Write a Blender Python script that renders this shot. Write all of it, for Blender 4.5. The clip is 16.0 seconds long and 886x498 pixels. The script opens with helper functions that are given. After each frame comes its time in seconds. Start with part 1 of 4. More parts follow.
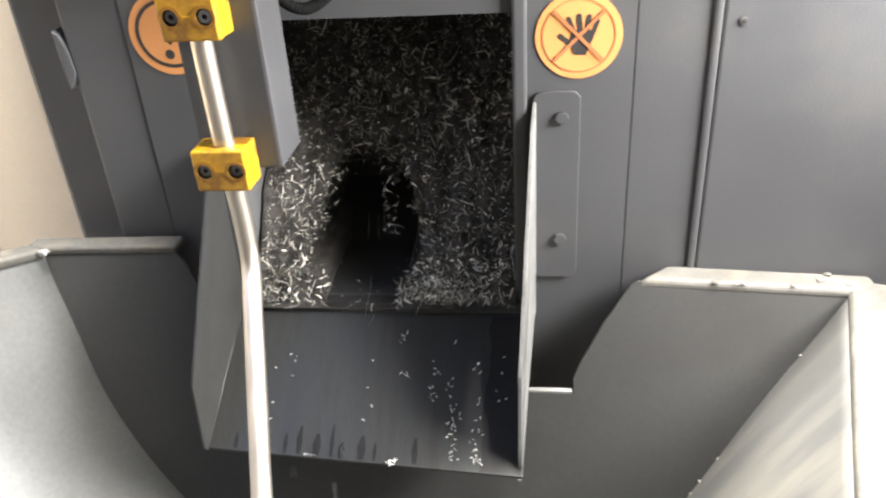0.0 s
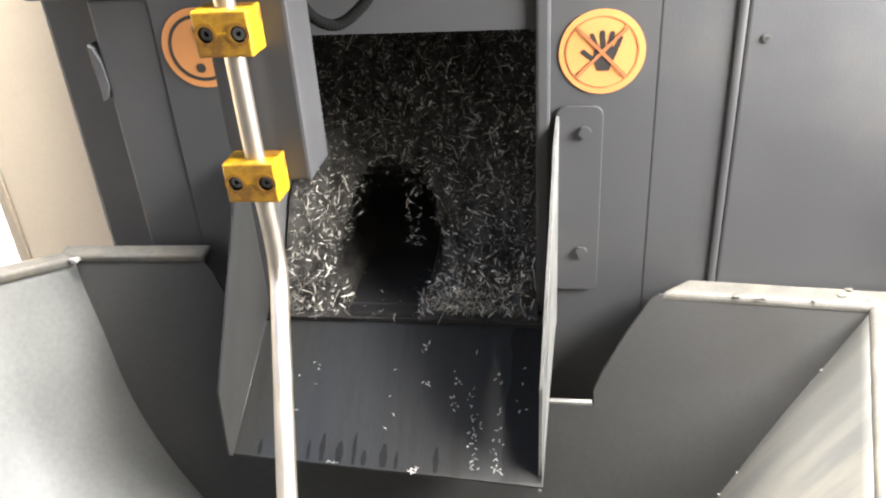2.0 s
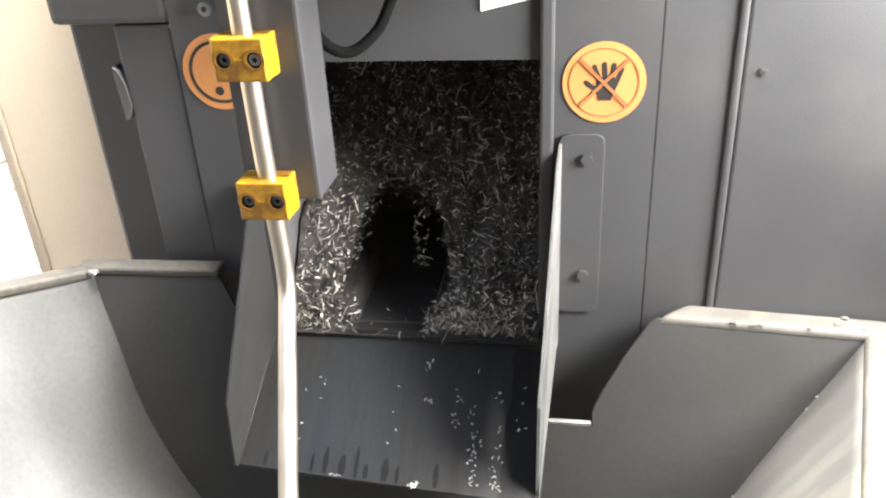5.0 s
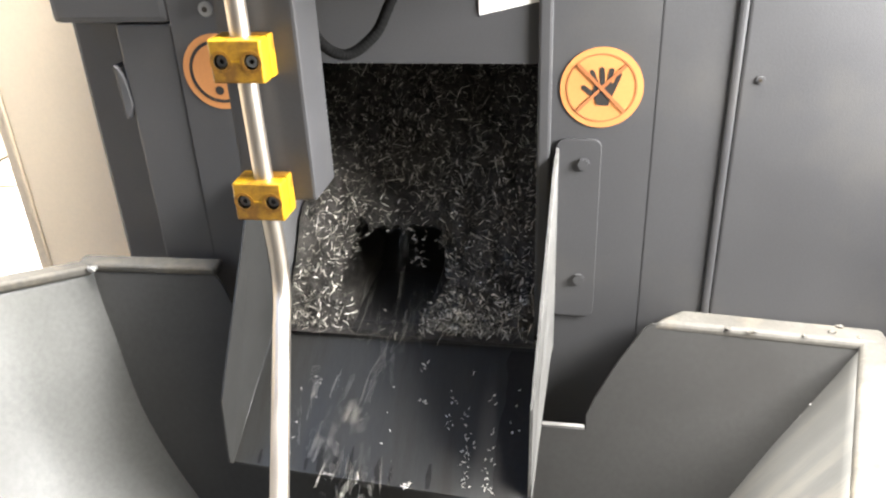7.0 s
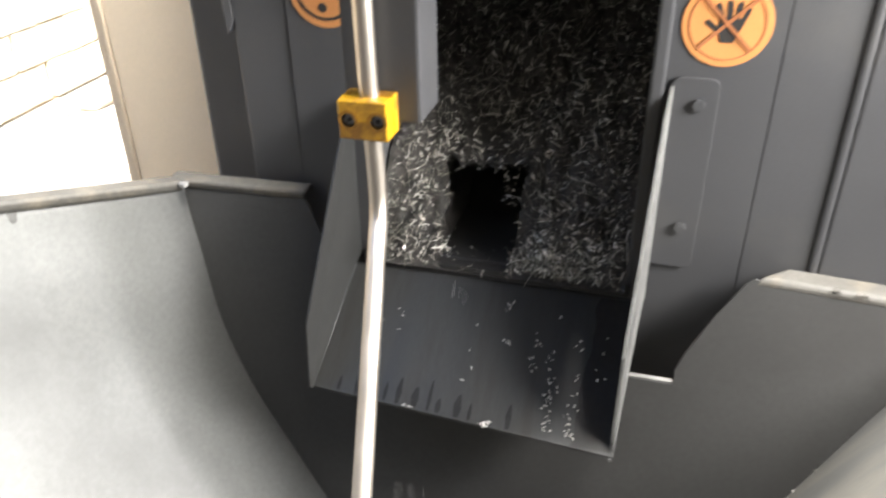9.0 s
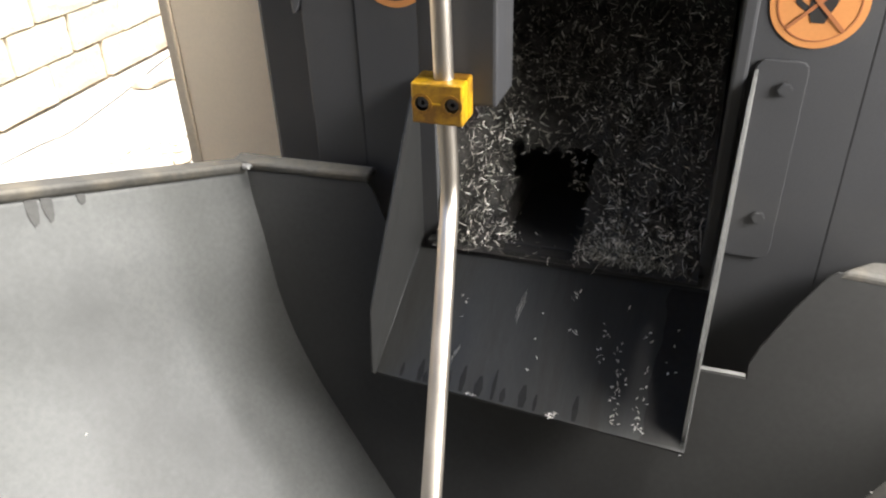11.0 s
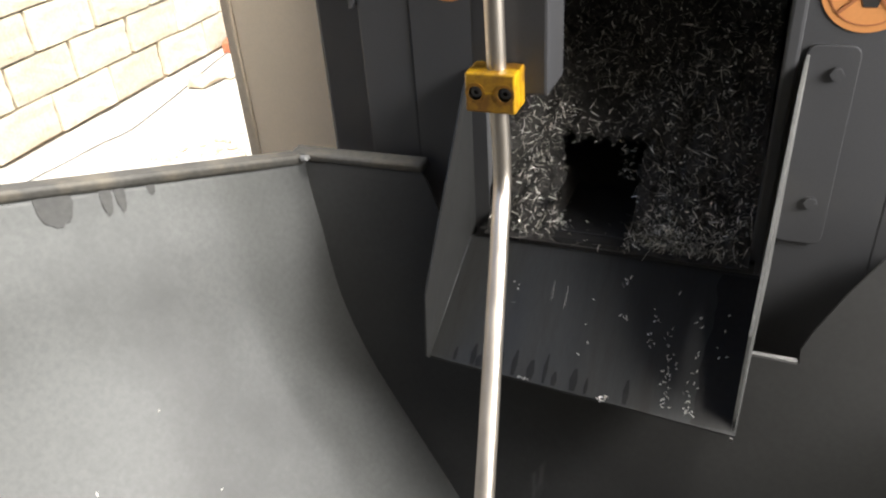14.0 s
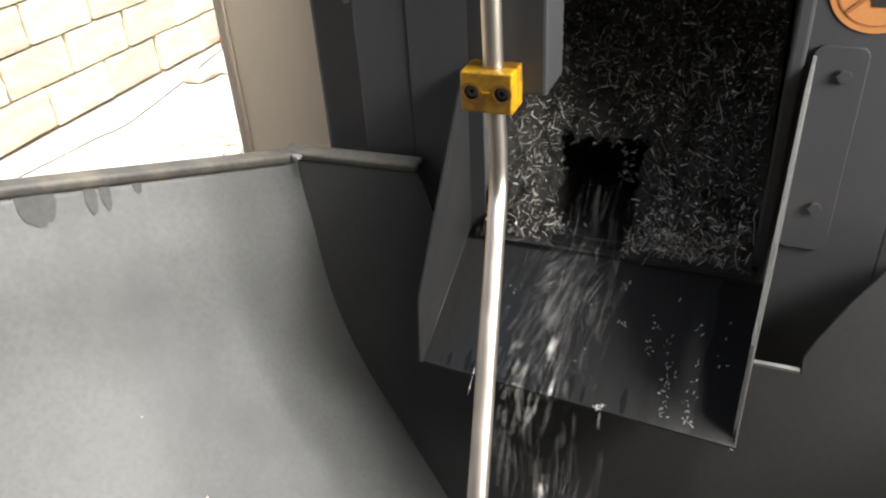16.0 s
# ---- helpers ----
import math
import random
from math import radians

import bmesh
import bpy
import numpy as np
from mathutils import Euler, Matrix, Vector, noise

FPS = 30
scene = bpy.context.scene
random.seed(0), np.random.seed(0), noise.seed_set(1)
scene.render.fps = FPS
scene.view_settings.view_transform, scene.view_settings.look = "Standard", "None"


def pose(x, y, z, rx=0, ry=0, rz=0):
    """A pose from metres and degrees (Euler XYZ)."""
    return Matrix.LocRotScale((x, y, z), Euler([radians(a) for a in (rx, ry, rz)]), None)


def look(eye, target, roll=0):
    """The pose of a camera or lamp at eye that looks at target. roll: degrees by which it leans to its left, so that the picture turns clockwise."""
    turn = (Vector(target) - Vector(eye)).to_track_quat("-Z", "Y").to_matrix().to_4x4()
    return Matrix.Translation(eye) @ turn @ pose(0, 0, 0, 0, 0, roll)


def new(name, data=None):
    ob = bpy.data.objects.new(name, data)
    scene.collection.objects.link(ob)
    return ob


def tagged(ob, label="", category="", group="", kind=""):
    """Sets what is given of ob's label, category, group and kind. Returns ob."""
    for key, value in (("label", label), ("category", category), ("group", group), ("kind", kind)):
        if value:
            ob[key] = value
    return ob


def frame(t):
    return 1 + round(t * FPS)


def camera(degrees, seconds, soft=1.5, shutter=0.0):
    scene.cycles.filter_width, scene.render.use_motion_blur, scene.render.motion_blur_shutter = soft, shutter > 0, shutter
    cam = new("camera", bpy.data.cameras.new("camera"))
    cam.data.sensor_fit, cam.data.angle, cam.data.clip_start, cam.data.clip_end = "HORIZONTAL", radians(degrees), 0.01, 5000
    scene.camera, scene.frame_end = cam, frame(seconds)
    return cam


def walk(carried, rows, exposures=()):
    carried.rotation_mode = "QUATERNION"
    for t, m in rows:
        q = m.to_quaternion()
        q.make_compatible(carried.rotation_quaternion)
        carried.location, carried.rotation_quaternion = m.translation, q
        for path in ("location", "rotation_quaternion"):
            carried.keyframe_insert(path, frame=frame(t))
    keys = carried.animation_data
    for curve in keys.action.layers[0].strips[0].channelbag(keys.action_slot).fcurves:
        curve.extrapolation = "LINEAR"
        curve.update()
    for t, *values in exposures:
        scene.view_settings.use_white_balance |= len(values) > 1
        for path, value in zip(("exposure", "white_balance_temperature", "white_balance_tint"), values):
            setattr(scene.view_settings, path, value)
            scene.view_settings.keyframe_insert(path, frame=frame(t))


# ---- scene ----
cam = camera(58.8, 16.0, soft=2.2, shutter=0.8)
# exposure: the camera's automatic gain falls as it turns towards the bright yard
EXPO = [(0.0, 2.6), (4.0, 2.6), (7.5, 2.45), (8.5, 2.3), (9.5, 2.0), (12.0, 1.32), (16.0, 1.22)]
PATH = [
    (0, (-0.056, 0.011, 1.508), (-0.291, 1.731, 0.516), -3.8),
    (0.5, (-0.064, 0.006, 1.511), (-0.32, 1.727, 0.525), -3.8),
    (1, (-0.063, 0.0, 1.513), (-0.328, 1.725, 0.536), -3.8),
    (1.5, (-0.064, 0.0, 1.516), (-0.343, 1.728, 0.549), -4.0),
    (2, (-0.061, 0.001, 1.516), (-0.338, 1.729, 0.547), -3.9),
    (2.5, (-0.062, -0.001, 1.517), (-0.346, 1.728, 0.552), -3.7),
    (3, (-0.058, -0.003, 1.518), (-0.349, 1.729, 0.562), -3.6),
    (3.5, (-0.052, -0.008, 1.521), (-0.353, 1.732, 0.58), -3.6),
    (4, (-0.052, -0.014, 1.525), (-0.365, 1.73, 0.597), -3.6),
    (6.5, (-0.034, -0.023, 1.524), (-0.355, 1.729, 0.616), -2.6),
    (7, (-0.036, -0.021, 1.529), (-0.366, 1.726, 0.613), -2.5),
    (7.5, (-0.039, -0.021, 1.527), (-0.382, 1.716, 0.597), -2.2),
    (8, (-0.045, -0.024, 1.526), (-0.415, 1.71, 0.599), -2.4),
    (8.5, (-0.047, -0.025, 1.527), (-0.472, 1.675, 0.563), -2.8),
    (9, (-0.075, -0.016, 1.502), (-0.542, 1.641, 0.484), -0.9),
    (9.5, (-0.102, -0.002, 1.495), (-0.587, 1.626, 0.438), -0.9),
    (9.7, (-0.108, -0.002, 1.493), (-0.611, 1.619, 0.435), -1.0),
    (12, (-0.102, -0.016, 1.503), (-0.711, 1.565, 0.439), -3.3),
    (12.5, (-0.101, -0.022, 1.504), (-0.749, 1.542, 0.439), -4.2),
    (13, (-0.103, -0.023, 1.509), (-0.766, 1.538, 0.448), -4.3),
    (13.5, (-0.102, -0.029, 1.509), (-0.766, 1.528, 0.443), -4.4),
    (14, (-0.102, -0.031, 1.503), (-0.776, 1.524, 0.442), -4.3),
    (14.5, (-0.107, -0.025, 1.508), (-0.78, 1.515, 0.424), -4.1),
    (15, (-0.109, -0.027, 1.503), (-0.79, 1.52, 0.434), -4.3),
    (15.5, (-0.109, -0.023, 1.505), (-0.784, 1.523, 0.43), -4.3),
    (16, (-0.107, -0.009, 1.496), (-0.775, 1.545, 0.428), -3.7),
]
walk(cam, [(t, look(eye, target, roll)) for t, eye, target, roll in PATH], exposures=EXPO)


# ---- daylight ----
SUN_EL, SUN_AZ = radians(58), radians(140)      # azimuth clockwise from +y: the sun stands behind the camera, to the right
world = bpy.data.worlds.new("sky")
scene.world = world
world.use_nodes = True
sky = world.node_tree.nodes.new("ShaderNodeTexSky")
sky.sky_type, sky.sun_disc, sky.sun_elevation, sky.sun_rotation = "NISHITA", False, SUN_EL, SUN_AZ
bg = world.node_tree.nodes["Background"]
bg.inputs["Strength"].default_value = 0.15
world.node_tree.links.new(sky.outputs[0], bg.inputs[0])
sun = bpy.data.lights.new("sun", "SUN")
sun.energy, sun.angle, sun.color = 4.8, radians(0.5), (1.0, 0.95, 0.87)
sun_ob = new("sun", sun)
toward = Vector((math.sin(SUN_AZ) * math.cos(SUN_EL), math.cos(SUN_AZ) * math.cos(SUN_EL), math.sin(SUN_EL)))
sun_ob.matrix_basis = look(toward * 20, (0, 0, 0))

# added fill lamp in place of lens haze, close to the machine's right end
side_fill_lamp = bpy.data.lights.new("side_fill_lamp", "AREA")
side_fill_lamp.shape, side_fill_lamp.size, side_fill_lamp.size_y, side_fill_lamp.energy, side_fill_lamp.color = "RECTANGLE", 0.40, 0.40, 11.5, (1.0, 0.98, 0.95)
new("side_fill_lamp", side_fill_lamp).matrix_basis = look((0.655, 0.48, 1.62), (0.0, 0.48, 1.62))

# added overhead lamp above the machine; no such roof light is known
overhead_lamp = bpy.data.lights.new("overhead_lamp", "AREA")
overhead_lamp.shape, overhead_lamp.size, overhead_lamp.size_y, overhead_lamp.energy, overhead_lamp.color = "RECTANGLE", 0.9, 0.5, 74.0, (1.0, 0.97, 0.92)
new("overhead_lamp", overhead_lamp).matrix_basis = look((0.05, 0.76, 2.93), (0.05, 0.7601, 0.0))

# ---- materials ----
def material(name, colour, rough=0.5, metal=0.0, vary=0.12, scale=6.0, grain=90.0, bump=0.05, rough_vary=0.12,
             stain=None, stain_amount=0.0, stain_scale=3.0, stain_lo=0.5, stretch=(1, 1, 1), island=0.0, random_ob=0.0, spec=0.5):
    m = bpy.data.materials.new(name)
    m.use_nodes = True
    nt = m.node_tree
    N, L = nt.nodes, nt.links
    bsdf = N["Principled BSDF"]
    bsdf.inputs["Metallic"].default_value = metal
    bsdf.inputs["Specular IOR Level"].default_value = spec
    co = N.new("ShaderNodeTexCoord")
    mp = N.new("ShaderNodeMapping")
    mp.inputs["Scale"].default_value = stretch
    L.new(co.outputs["Object"], mp.inputs[0])

    def noise_node(s, detail=4.0, r=0.55):
        n = N.new("ShaderNodeTexNoise")
        n.inputs["Scale"].default_value, n.inputs["Detail"].default_value, n.inputs["Roughness"].default_value = s, detail, r
        L.new(mp.outputs[0], n.inputs["Vector"])
        return n

    def ramp(src, lo, hi, a, b):
        r = N.new("ShaderNodeMapRange")
        r.inputs["From Min"].default_value, r.inputs["From Max"].default_value = lo, hi
        r.inputs["To Min"].default_value, r.inputs["To Max"].default_value = a, b
        L.new(src, r.inputs["Value"])
        return r.outputs["Result"]

    def mul(a, b):
        k = N.new("ShaderNodeMath")
        k.operation = "MULTIPLY"
        L.new(a, k.inputs[0]), L.new(b, k.inputs[1])
        return k.outputs[0]

    big, small = noise_node(scale), noise_node(grain, 3.0)
    shade = mul(ramp(big.outputs[0], 0.3, 0.7, 1 - vary, 1 + vary), ramp(small.outputs[0], 0.3, 0.7, 1 - vary * 0.6, 1 + vary * 0.6))
    if island:
        g = N.new("ShaderNodeNewGeometry")
        pw = N.new("ShaderNodeMath")
        pw.operation = "POWER"
        pw.inputs[1].default_value = 4.5
        L.new(g.outputs["Random Per Island"], pw.inputs[0])
        shade = mul(shade, ramp(pw.outputs[0], 0, 1, 1 - island, 1 + 3.2 * island))
    if random_ob:
        o = N.new("ShaderNodeObjectInfo")
        shade = mul(shade, ramp(o.outputs["Random"], 0, 1, 1 - random_ob, 1 + random_ob))
    mix = N.new("ShaderNodeMix")
    mix.data_type, mix.blend_type = "RGBA", "MULTIPLY"
    mix.inputs["Factor"].default_value = 1.0
    mix.inputs["A"].default_value = (*colour, 1)
    L.new(shade, mix.inputs["B"])
    out = mix.outputs["Result"]
    if stain:
        sn = noise_node(stain_scale, 7.0, 0.62)
        sm = N.new("ShaderNodeMix")
        sm.data_type = "RGBA"
        sm.inputs["B"].default_value = (*stain, 1)
        L.new(ramp(sn.outputs[0], stain_lo, stain_lo + 0.18, 0.0, stain_amount), sm.inputs["Factor"])
        L.new(out, sm.inputs["A"])
        out = sm.outputs["Result"]
    L.new(out, bsdf.inputs["Base Color"])
    L.new(ramp(big.outputs[0], 0.25, 0.75, max(0.02, rough - rough_vary), min(1, rough + rough_vary)), bsdf.inputs["Roughness"])
    if bump:
        b = N.new("ShaderNodeBump")
        b.inputs["Strength"].default_value, b.inputs["Distance"].default_value = bump, 0.002
        L.new(small.outputs[0], b.inputs["Height"])
        L.new(b.outputs[0], bsdf.inputs["Normal"])
    return m


GREY_PAINT = material("dark_grey_paint", (0.052, 0.052, 0.055), 0.5, vary=0.08, scale=5, grain=420, bump=0.08,
                      stain=(0.08, 0.076, 0.07), stain_amount=0.35, stain_scale=7)
GREY_DARK = material("grey_paint_inside", (0.10, 0.10, 0.102), 0.55, vary=0.1, scale=8, grain=300, bump=0.06)
# lit look of flange and notch edge put in colour; also the bright weld
GREY_LIGHT = material("lit_edge_and_weld_grey", (0.15, 0.148, 0.142), 0.45, vary=0.25, scale=20, grain=220, bump=0.1,
                      stain=(0.1, 0.1, 0.1), stain_amount=0.6, stain_scale=30)
TRAY = material("tray_sheet", (0.036, 0.036, 0.035), 0.46, spec=0.35, vary=0.14, scale=9, grain=160, bump=0.05,
                stain=(0.025, 0.023, 0.02), stain_amount=0.85, stain_scale=9, stretch=(4.0, 0.5, 0.5))
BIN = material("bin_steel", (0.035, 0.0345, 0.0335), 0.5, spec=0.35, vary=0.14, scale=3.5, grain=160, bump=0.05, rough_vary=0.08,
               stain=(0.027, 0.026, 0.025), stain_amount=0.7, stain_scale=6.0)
# paler than the back wall's steel, with cloudy darker patches
BIN_PALE = material("pale_bin_steel", (0.088, 0.089, 0.086), 0.5, vary=0.18, scale=2.4, grain=160, bump=0.05, rough_vary=0.08,
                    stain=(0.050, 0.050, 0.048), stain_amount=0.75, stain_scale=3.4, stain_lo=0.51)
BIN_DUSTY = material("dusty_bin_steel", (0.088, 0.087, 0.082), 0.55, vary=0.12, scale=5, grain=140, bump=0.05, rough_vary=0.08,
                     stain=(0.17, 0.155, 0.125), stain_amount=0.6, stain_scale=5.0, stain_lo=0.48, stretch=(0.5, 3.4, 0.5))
RIM = material("bin_rim_steel", (0.066, 0.062, 0.055), 0.58, spec=0.3, vary=0.25, scale=18, grain=200, bump=0.12,
               stain=(0.15, 0.128, 0.095), stain_amount=0.65, stain_scale=16)
STEEL = material("brushed_steel_tube", (0.52, 0.47, 0.41), 0.43, metal=1.0, vary=0.08, scale=5, grain=200, bump=0.01, rough_vary=0.05, stretch=(6, 6, 0.6))
YELLOW = material("yellow_plastic", (0.66, 0.37, 0.012), 0.38, vary=0.1, scale=30, grain=300, bump=0.05,
                  stain=(0.20, 0.085, 0.012), stain_amount=0.9, stain_scale=30, stain_lo=0.40)
YELLOW_OILY = material("oily_yellow_plastic", (0.47, 0.245, 0.022), 0.42, vary=0.14, scale=40, grain=300, bump=0.05,
                       stain=(0.17, 0.075, 0.015), stain_amount=0.9, stain_scale=45, stain_lo=0.44)
GRIME = material("yellow_grime", (0.36, 0.17, 0.018), 0.42, vary=0.3, scale=60, grain=300, bump=0.05,
                 stain=(0.13, 0.06, 0.012), stain_amount=0.9, stain_scale=70, stain_lo=0.42)
OILY = material("oily_dark_plate", (0.032, 0.031, 0.03), 0.45, vary=0.2, scale=30, grain=220, bump=0.08)
HOLE = material("oily_hole", (0.03, 0.022, 0.015), 0.4, vary=0.2)
BOLT = material("zinc_bolt", (0.42, 0.42, 0.42), 0.32, metal=1.0, vary=0.15, grain=500)
OILY_BOLT = material("oily_bolt", (0.16, 0.16, 0.165), 0.38, metal=0.8, vary=0.25, scale=80, grain=500)
CHIP = material("steel_chip", (0.46, 0.43, 0.38), 0.46, metal=0.45, vary=0.2, scale=60, grain=900, bump=0.05, island=0.8, rough_vary=0.12)
CHIP_BRIGHT = material("clean_steel_chip", (0.64, 0.61, 0.56), 0.35, metal=0.6, vary=0.15, scale=60, grain=900, bump=0.05)
CHIP_LIP = material("lip_chip", (0.58, 0.55, 0.48), 0.42, metal=0.35, vary=0.2, scale=60, grain=900, bump=0.05, island=0.5)
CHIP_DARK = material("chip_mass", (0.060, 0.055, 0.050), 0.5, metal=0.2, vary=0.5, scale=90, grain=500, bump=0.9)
ORANGE = material("orange_sticker", (0.56, 0.235, 0.075), 0.5, vary=0.05, scale=20, grain=300, bump=0.02)
RED_PRINT = material("rust_print", (0.33, 0.12, 0.045), 0.5, vary=0.08)
BLACK_PRINT = material("black_print", (0.025, 0.022, 0.02), 0.5, vary=0.1)
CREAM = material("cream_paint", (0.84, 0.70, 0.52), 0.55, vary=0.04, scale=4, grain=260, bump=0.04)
# darkened copy of the cream: the post side's shade is put in the colour
CREAM_SHADED = material("cream_shaded", (0.50, 0.42, 0.32), 0.6, vary=0.08, scale=6, grain=200, bump=0.05)
RUBBER = material("black_rubber", (0.007, 0.007, 0.007), 0.9, vary=0.15, bump=0.1, spec=0.05)
CABLE_GREY = material("dusty_cable", (0.13, 0.132, 0.135), 0.8, vary=0.2, scale=6)
PAPER = material("white_paper", (0.8, 0.79, 0.75), 0.7, vary=0.03)
BLOCK = material("limestone_block", (0.58, 0.515, 0.40), 0.92, vary=0.16, scale=9, grain=70, bump=0.9, random_ob=0.12,
                 stain=(0.46, 0.36, 0.22), stain_amount=0.5, stain_scale=14)
MORTAR = material("mortar", (0.30, 0.23, 0.15), 0.95, vary=0.2, scale=12, grain=90, bump=0.8)
CONCRETE = material("yard_concrete", (0.50, 0.47, 0.42), 0.9, vary=0.1, scale=1.6, grain=60, bump=0.4,
                    stain=(0.36, 0.31, 0.25), stain_amount=0.6, stain_scale=1.3)
RUBBLE = material("rubble", (0.40, 0.33, 0.25), 0.95, vary=0.2, scale=14, grain=90, bump=0.8)
RED_BRICK = material("red_brick", (0.36, 0.12, 0.06), 0.9, vary=0.2, scale=20, grain=120, bump=0.6)
# dark colours, so that the unseen shed bounces little light
SHED_WALL = material("unseen_shed_wall", (0.12, 0.115, 0.105), 0.9, vary=0.1, scale=2, grain=60, bump=0.2)
ROOF = material("unseen_shed_roof", (0.07, 0.068, 0.065), 0.8, vary=0.1, scale=2, grain=60, bump=0.1)
FLOOR = material("shop_floor", (0.13, 0.125, 0.115), 0.7, vary=0.2, scale=2.0, grain=50, bump=0.2)


# ---- mesh helpers ----
def finish(name, bm, mat, smooth=False):
    bmesh.ops.recalc_face_normals(bm, faces=bm.faces[:])
    me = bpy.data.meshes.new(name)
    bm.to_mesh(me)
    bm.free()
    for m in (mat if isinstance(mat, (list, tuple)) else [mat]):
        me.materials.append(m)
    if smooth:
        me.shade_smooth()
    return me


def part(name, bm, mat, parent, label="", smooth=False, kind=""):
    ob = new(name, finish(name, bm, mat, smooth))
    ob.parent = parent
    return tagged(ob, label, kind=kind)


def thing(name, label, category, bm=None, mat=None, group="", kind="", smooth=False, m=None):
    ob = new(name, finish(name, bm, mat, smooth) if bm else None)
    if m is not None:
        ob.matrix_basis = m
    return tagged(ob, label, category, group, kind)


def box(bm, x0, x1, y0, y1, z0, z1, bevel=0.0):
    made = bmesh.ops.create_cube(bm, size=1.0, matrix=Matrix.LocRotScale(((x0 + x1) / 2, (y0 + y1) / 2, (z0 + z1) / 2), None, (x1 - x0, y1 - y0, z1 - z0)))
    if bevel:
        edges = list({e for v in made["verts"] for e in v.link_edges})
        bmesh.ops.bevel(bm, geom=edges, offset=bevel, segments=2, affect="EDGES", profile=0.6)
    return bm


def boxed(*a, bevel=0.0):
    return box(bmesh.new(), *a, bevel=bevel)


def prism(points, offset, bevel=0.0):
    """A flat polygon pushed along offset."""
    bm = bmesh.new()
    f = bm.faces.new([bm.verts.new(p) for p in points])
    ex = bmesh.ops.extrude_face_region(bm, geom=[f])
    bmesh.ops.translate(bm, vec=offset, verts=[v for v in ex["geom"] if isinstance(v, bmesh.types.BMVert)])
    if bevel:
        bmesh.ops.bevel(bm, geom=bm.edges[:], offset=bevel, segments=2, affect="EDGES", profile=0.6)
    return bm


def smooth_line(points, n=8):
    """A Catmull-Rom line through points."""
    p = [Vector(q) for q in points]
    p = [2 * p[0] - p[1]] + p + [2 * p[-1] - p[-2]]
    out = []
    for i in range(1, len(p) - 2):
        a, b, c, d = p[i - 1], p[i], p[i + 1], p[i + 2]
        for k in range(n):
            t = k / n
            out.append(0.5 * (2 * b + (c - a) * t + (2 * a - 5 * b + 4 * c - d) * t * t + (3 * b - a - 3 * c + d) * t ** 3))
    return out + [p[-2]]


def tube(bm, line, radius, sides=20, ripple=None):
    rings = []
    side = Vector((1, 0, 0))
    for i, c in enumerate(line):
        d = (line[min(i + 1, len(line) - 1)] - line[max(i - 1, 0)]).normalized()
        side = (side - d * side.dot(d)).normalized()
        up = d.cross(side)
        r = radius * (ripple(i) if ripple else 1)
        rings.append([bm.verts.new(c + (side * math.cos(a) + up * math.sin(a)) * r) for a in (2 * math.pi * k / sides for k in range(sides))])
    for a, b in zip(rings, rings[1:]):
        for k in range(sides):
            bm.faces.new((a[k], a[(k + 1) % sides], b[(k + 1) % sides], b[k]))
    bm.faces.new(rings[0]), bm.faces.new(rings[-1])
    return bm


def disc(r, thick, centre=(0, 0, 0), sides=48, inner=0.0):
    """A disc or ring that faces -y."""
    bm = bmesh.new()
    cx, cy, cz = centre
    ang = [2 * math.pi * k / sides for k in range(sides)]
    rings = []
    for rad, y in ((r, cy), (r, cy - thick)) + (((inner, cy - thick), (inner, cy)) if inner else ()):
        rings.append([bm.verts.new((cx + rad * math.cos(a), y, cz + rad * math.sin(a))) for a in ang])
    for a, b in zip(rings, rings[1:] + (rings[:1] if inner else [])):
        for k in range(sides):
            bm.faces.new((a[k], a[(k + 1) % sides], b[(k + 1) % sides], b[k]))
    if not inner:
        bm.faces.new(rings[0]), bm.faces.new(rings[1])
    return bm


def sheet(bm, grid, thick, normal_out):
    """A sheet of metal: rows of points, given thickness away from normal_out."""
    rows = [[bm.verts.new(p) for p in r] for r in grid]
    back = [[bm.verts.new(Vector(p) + Vector(normal_out) * thick) for p in r] for r in grid]
    nr, nc = len(rows), len(rows[0])
    for i in range(nr - 1):
        for j in range(nc - 1):
            bm.faces.new((rows[i][j], rows[i][j + 1], rows[i + 1][j + 1], rows[i + 1][j]))
            bm.faces.new((back[i][j], back[i + 1][j], back[i + 1][j + 1], back[i][j + 1]))
    rim = [(0, j) for j in range(nc)] + [(i, nc - 1) for i in range(1, nr)] + [(nr - 1, j) for j in range(nc - 2, -1, -1)] + [(i, 0) for i in range(nr - 2, 0, -1)]
    for (a, b), (c, d) in zip(rim, rim[1:] + rim[:1]):
        bm.faces.new((rows[a][b], rows[c][d], back[c][d], back[a][b]))
    return bm


# ---- ground, yard and an unseen shed added to shape the light ----
g = bmesh.new()
bmesh.ops.create_grid(g, x_segments=1, y_segments=1, size=400)
thing("ground", "sunlit pale concrete yard reaching to the horizon", "ground", g, CONCRETE, kind="structure")
thing("floor", "dark worn concrete workshop floor", "floor", boxed(-0.95, 0.86, -2.4, 4.0, 0.0, 0.012), FLOOR, kind="structure")
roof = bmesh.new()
RX0, RX1, RY0, RY1 = -0.45, 0.55, 0.46, 1.06          # roof opening added for the overhead lamp
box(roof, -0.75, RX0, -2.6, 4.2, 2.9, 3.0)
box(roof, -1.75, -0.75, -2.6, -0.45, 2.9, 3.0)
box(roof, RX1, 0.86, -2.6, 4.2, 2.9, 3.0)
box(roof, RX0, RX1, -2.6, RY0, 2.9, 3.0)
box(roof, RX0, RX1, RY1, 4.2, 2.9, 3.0)
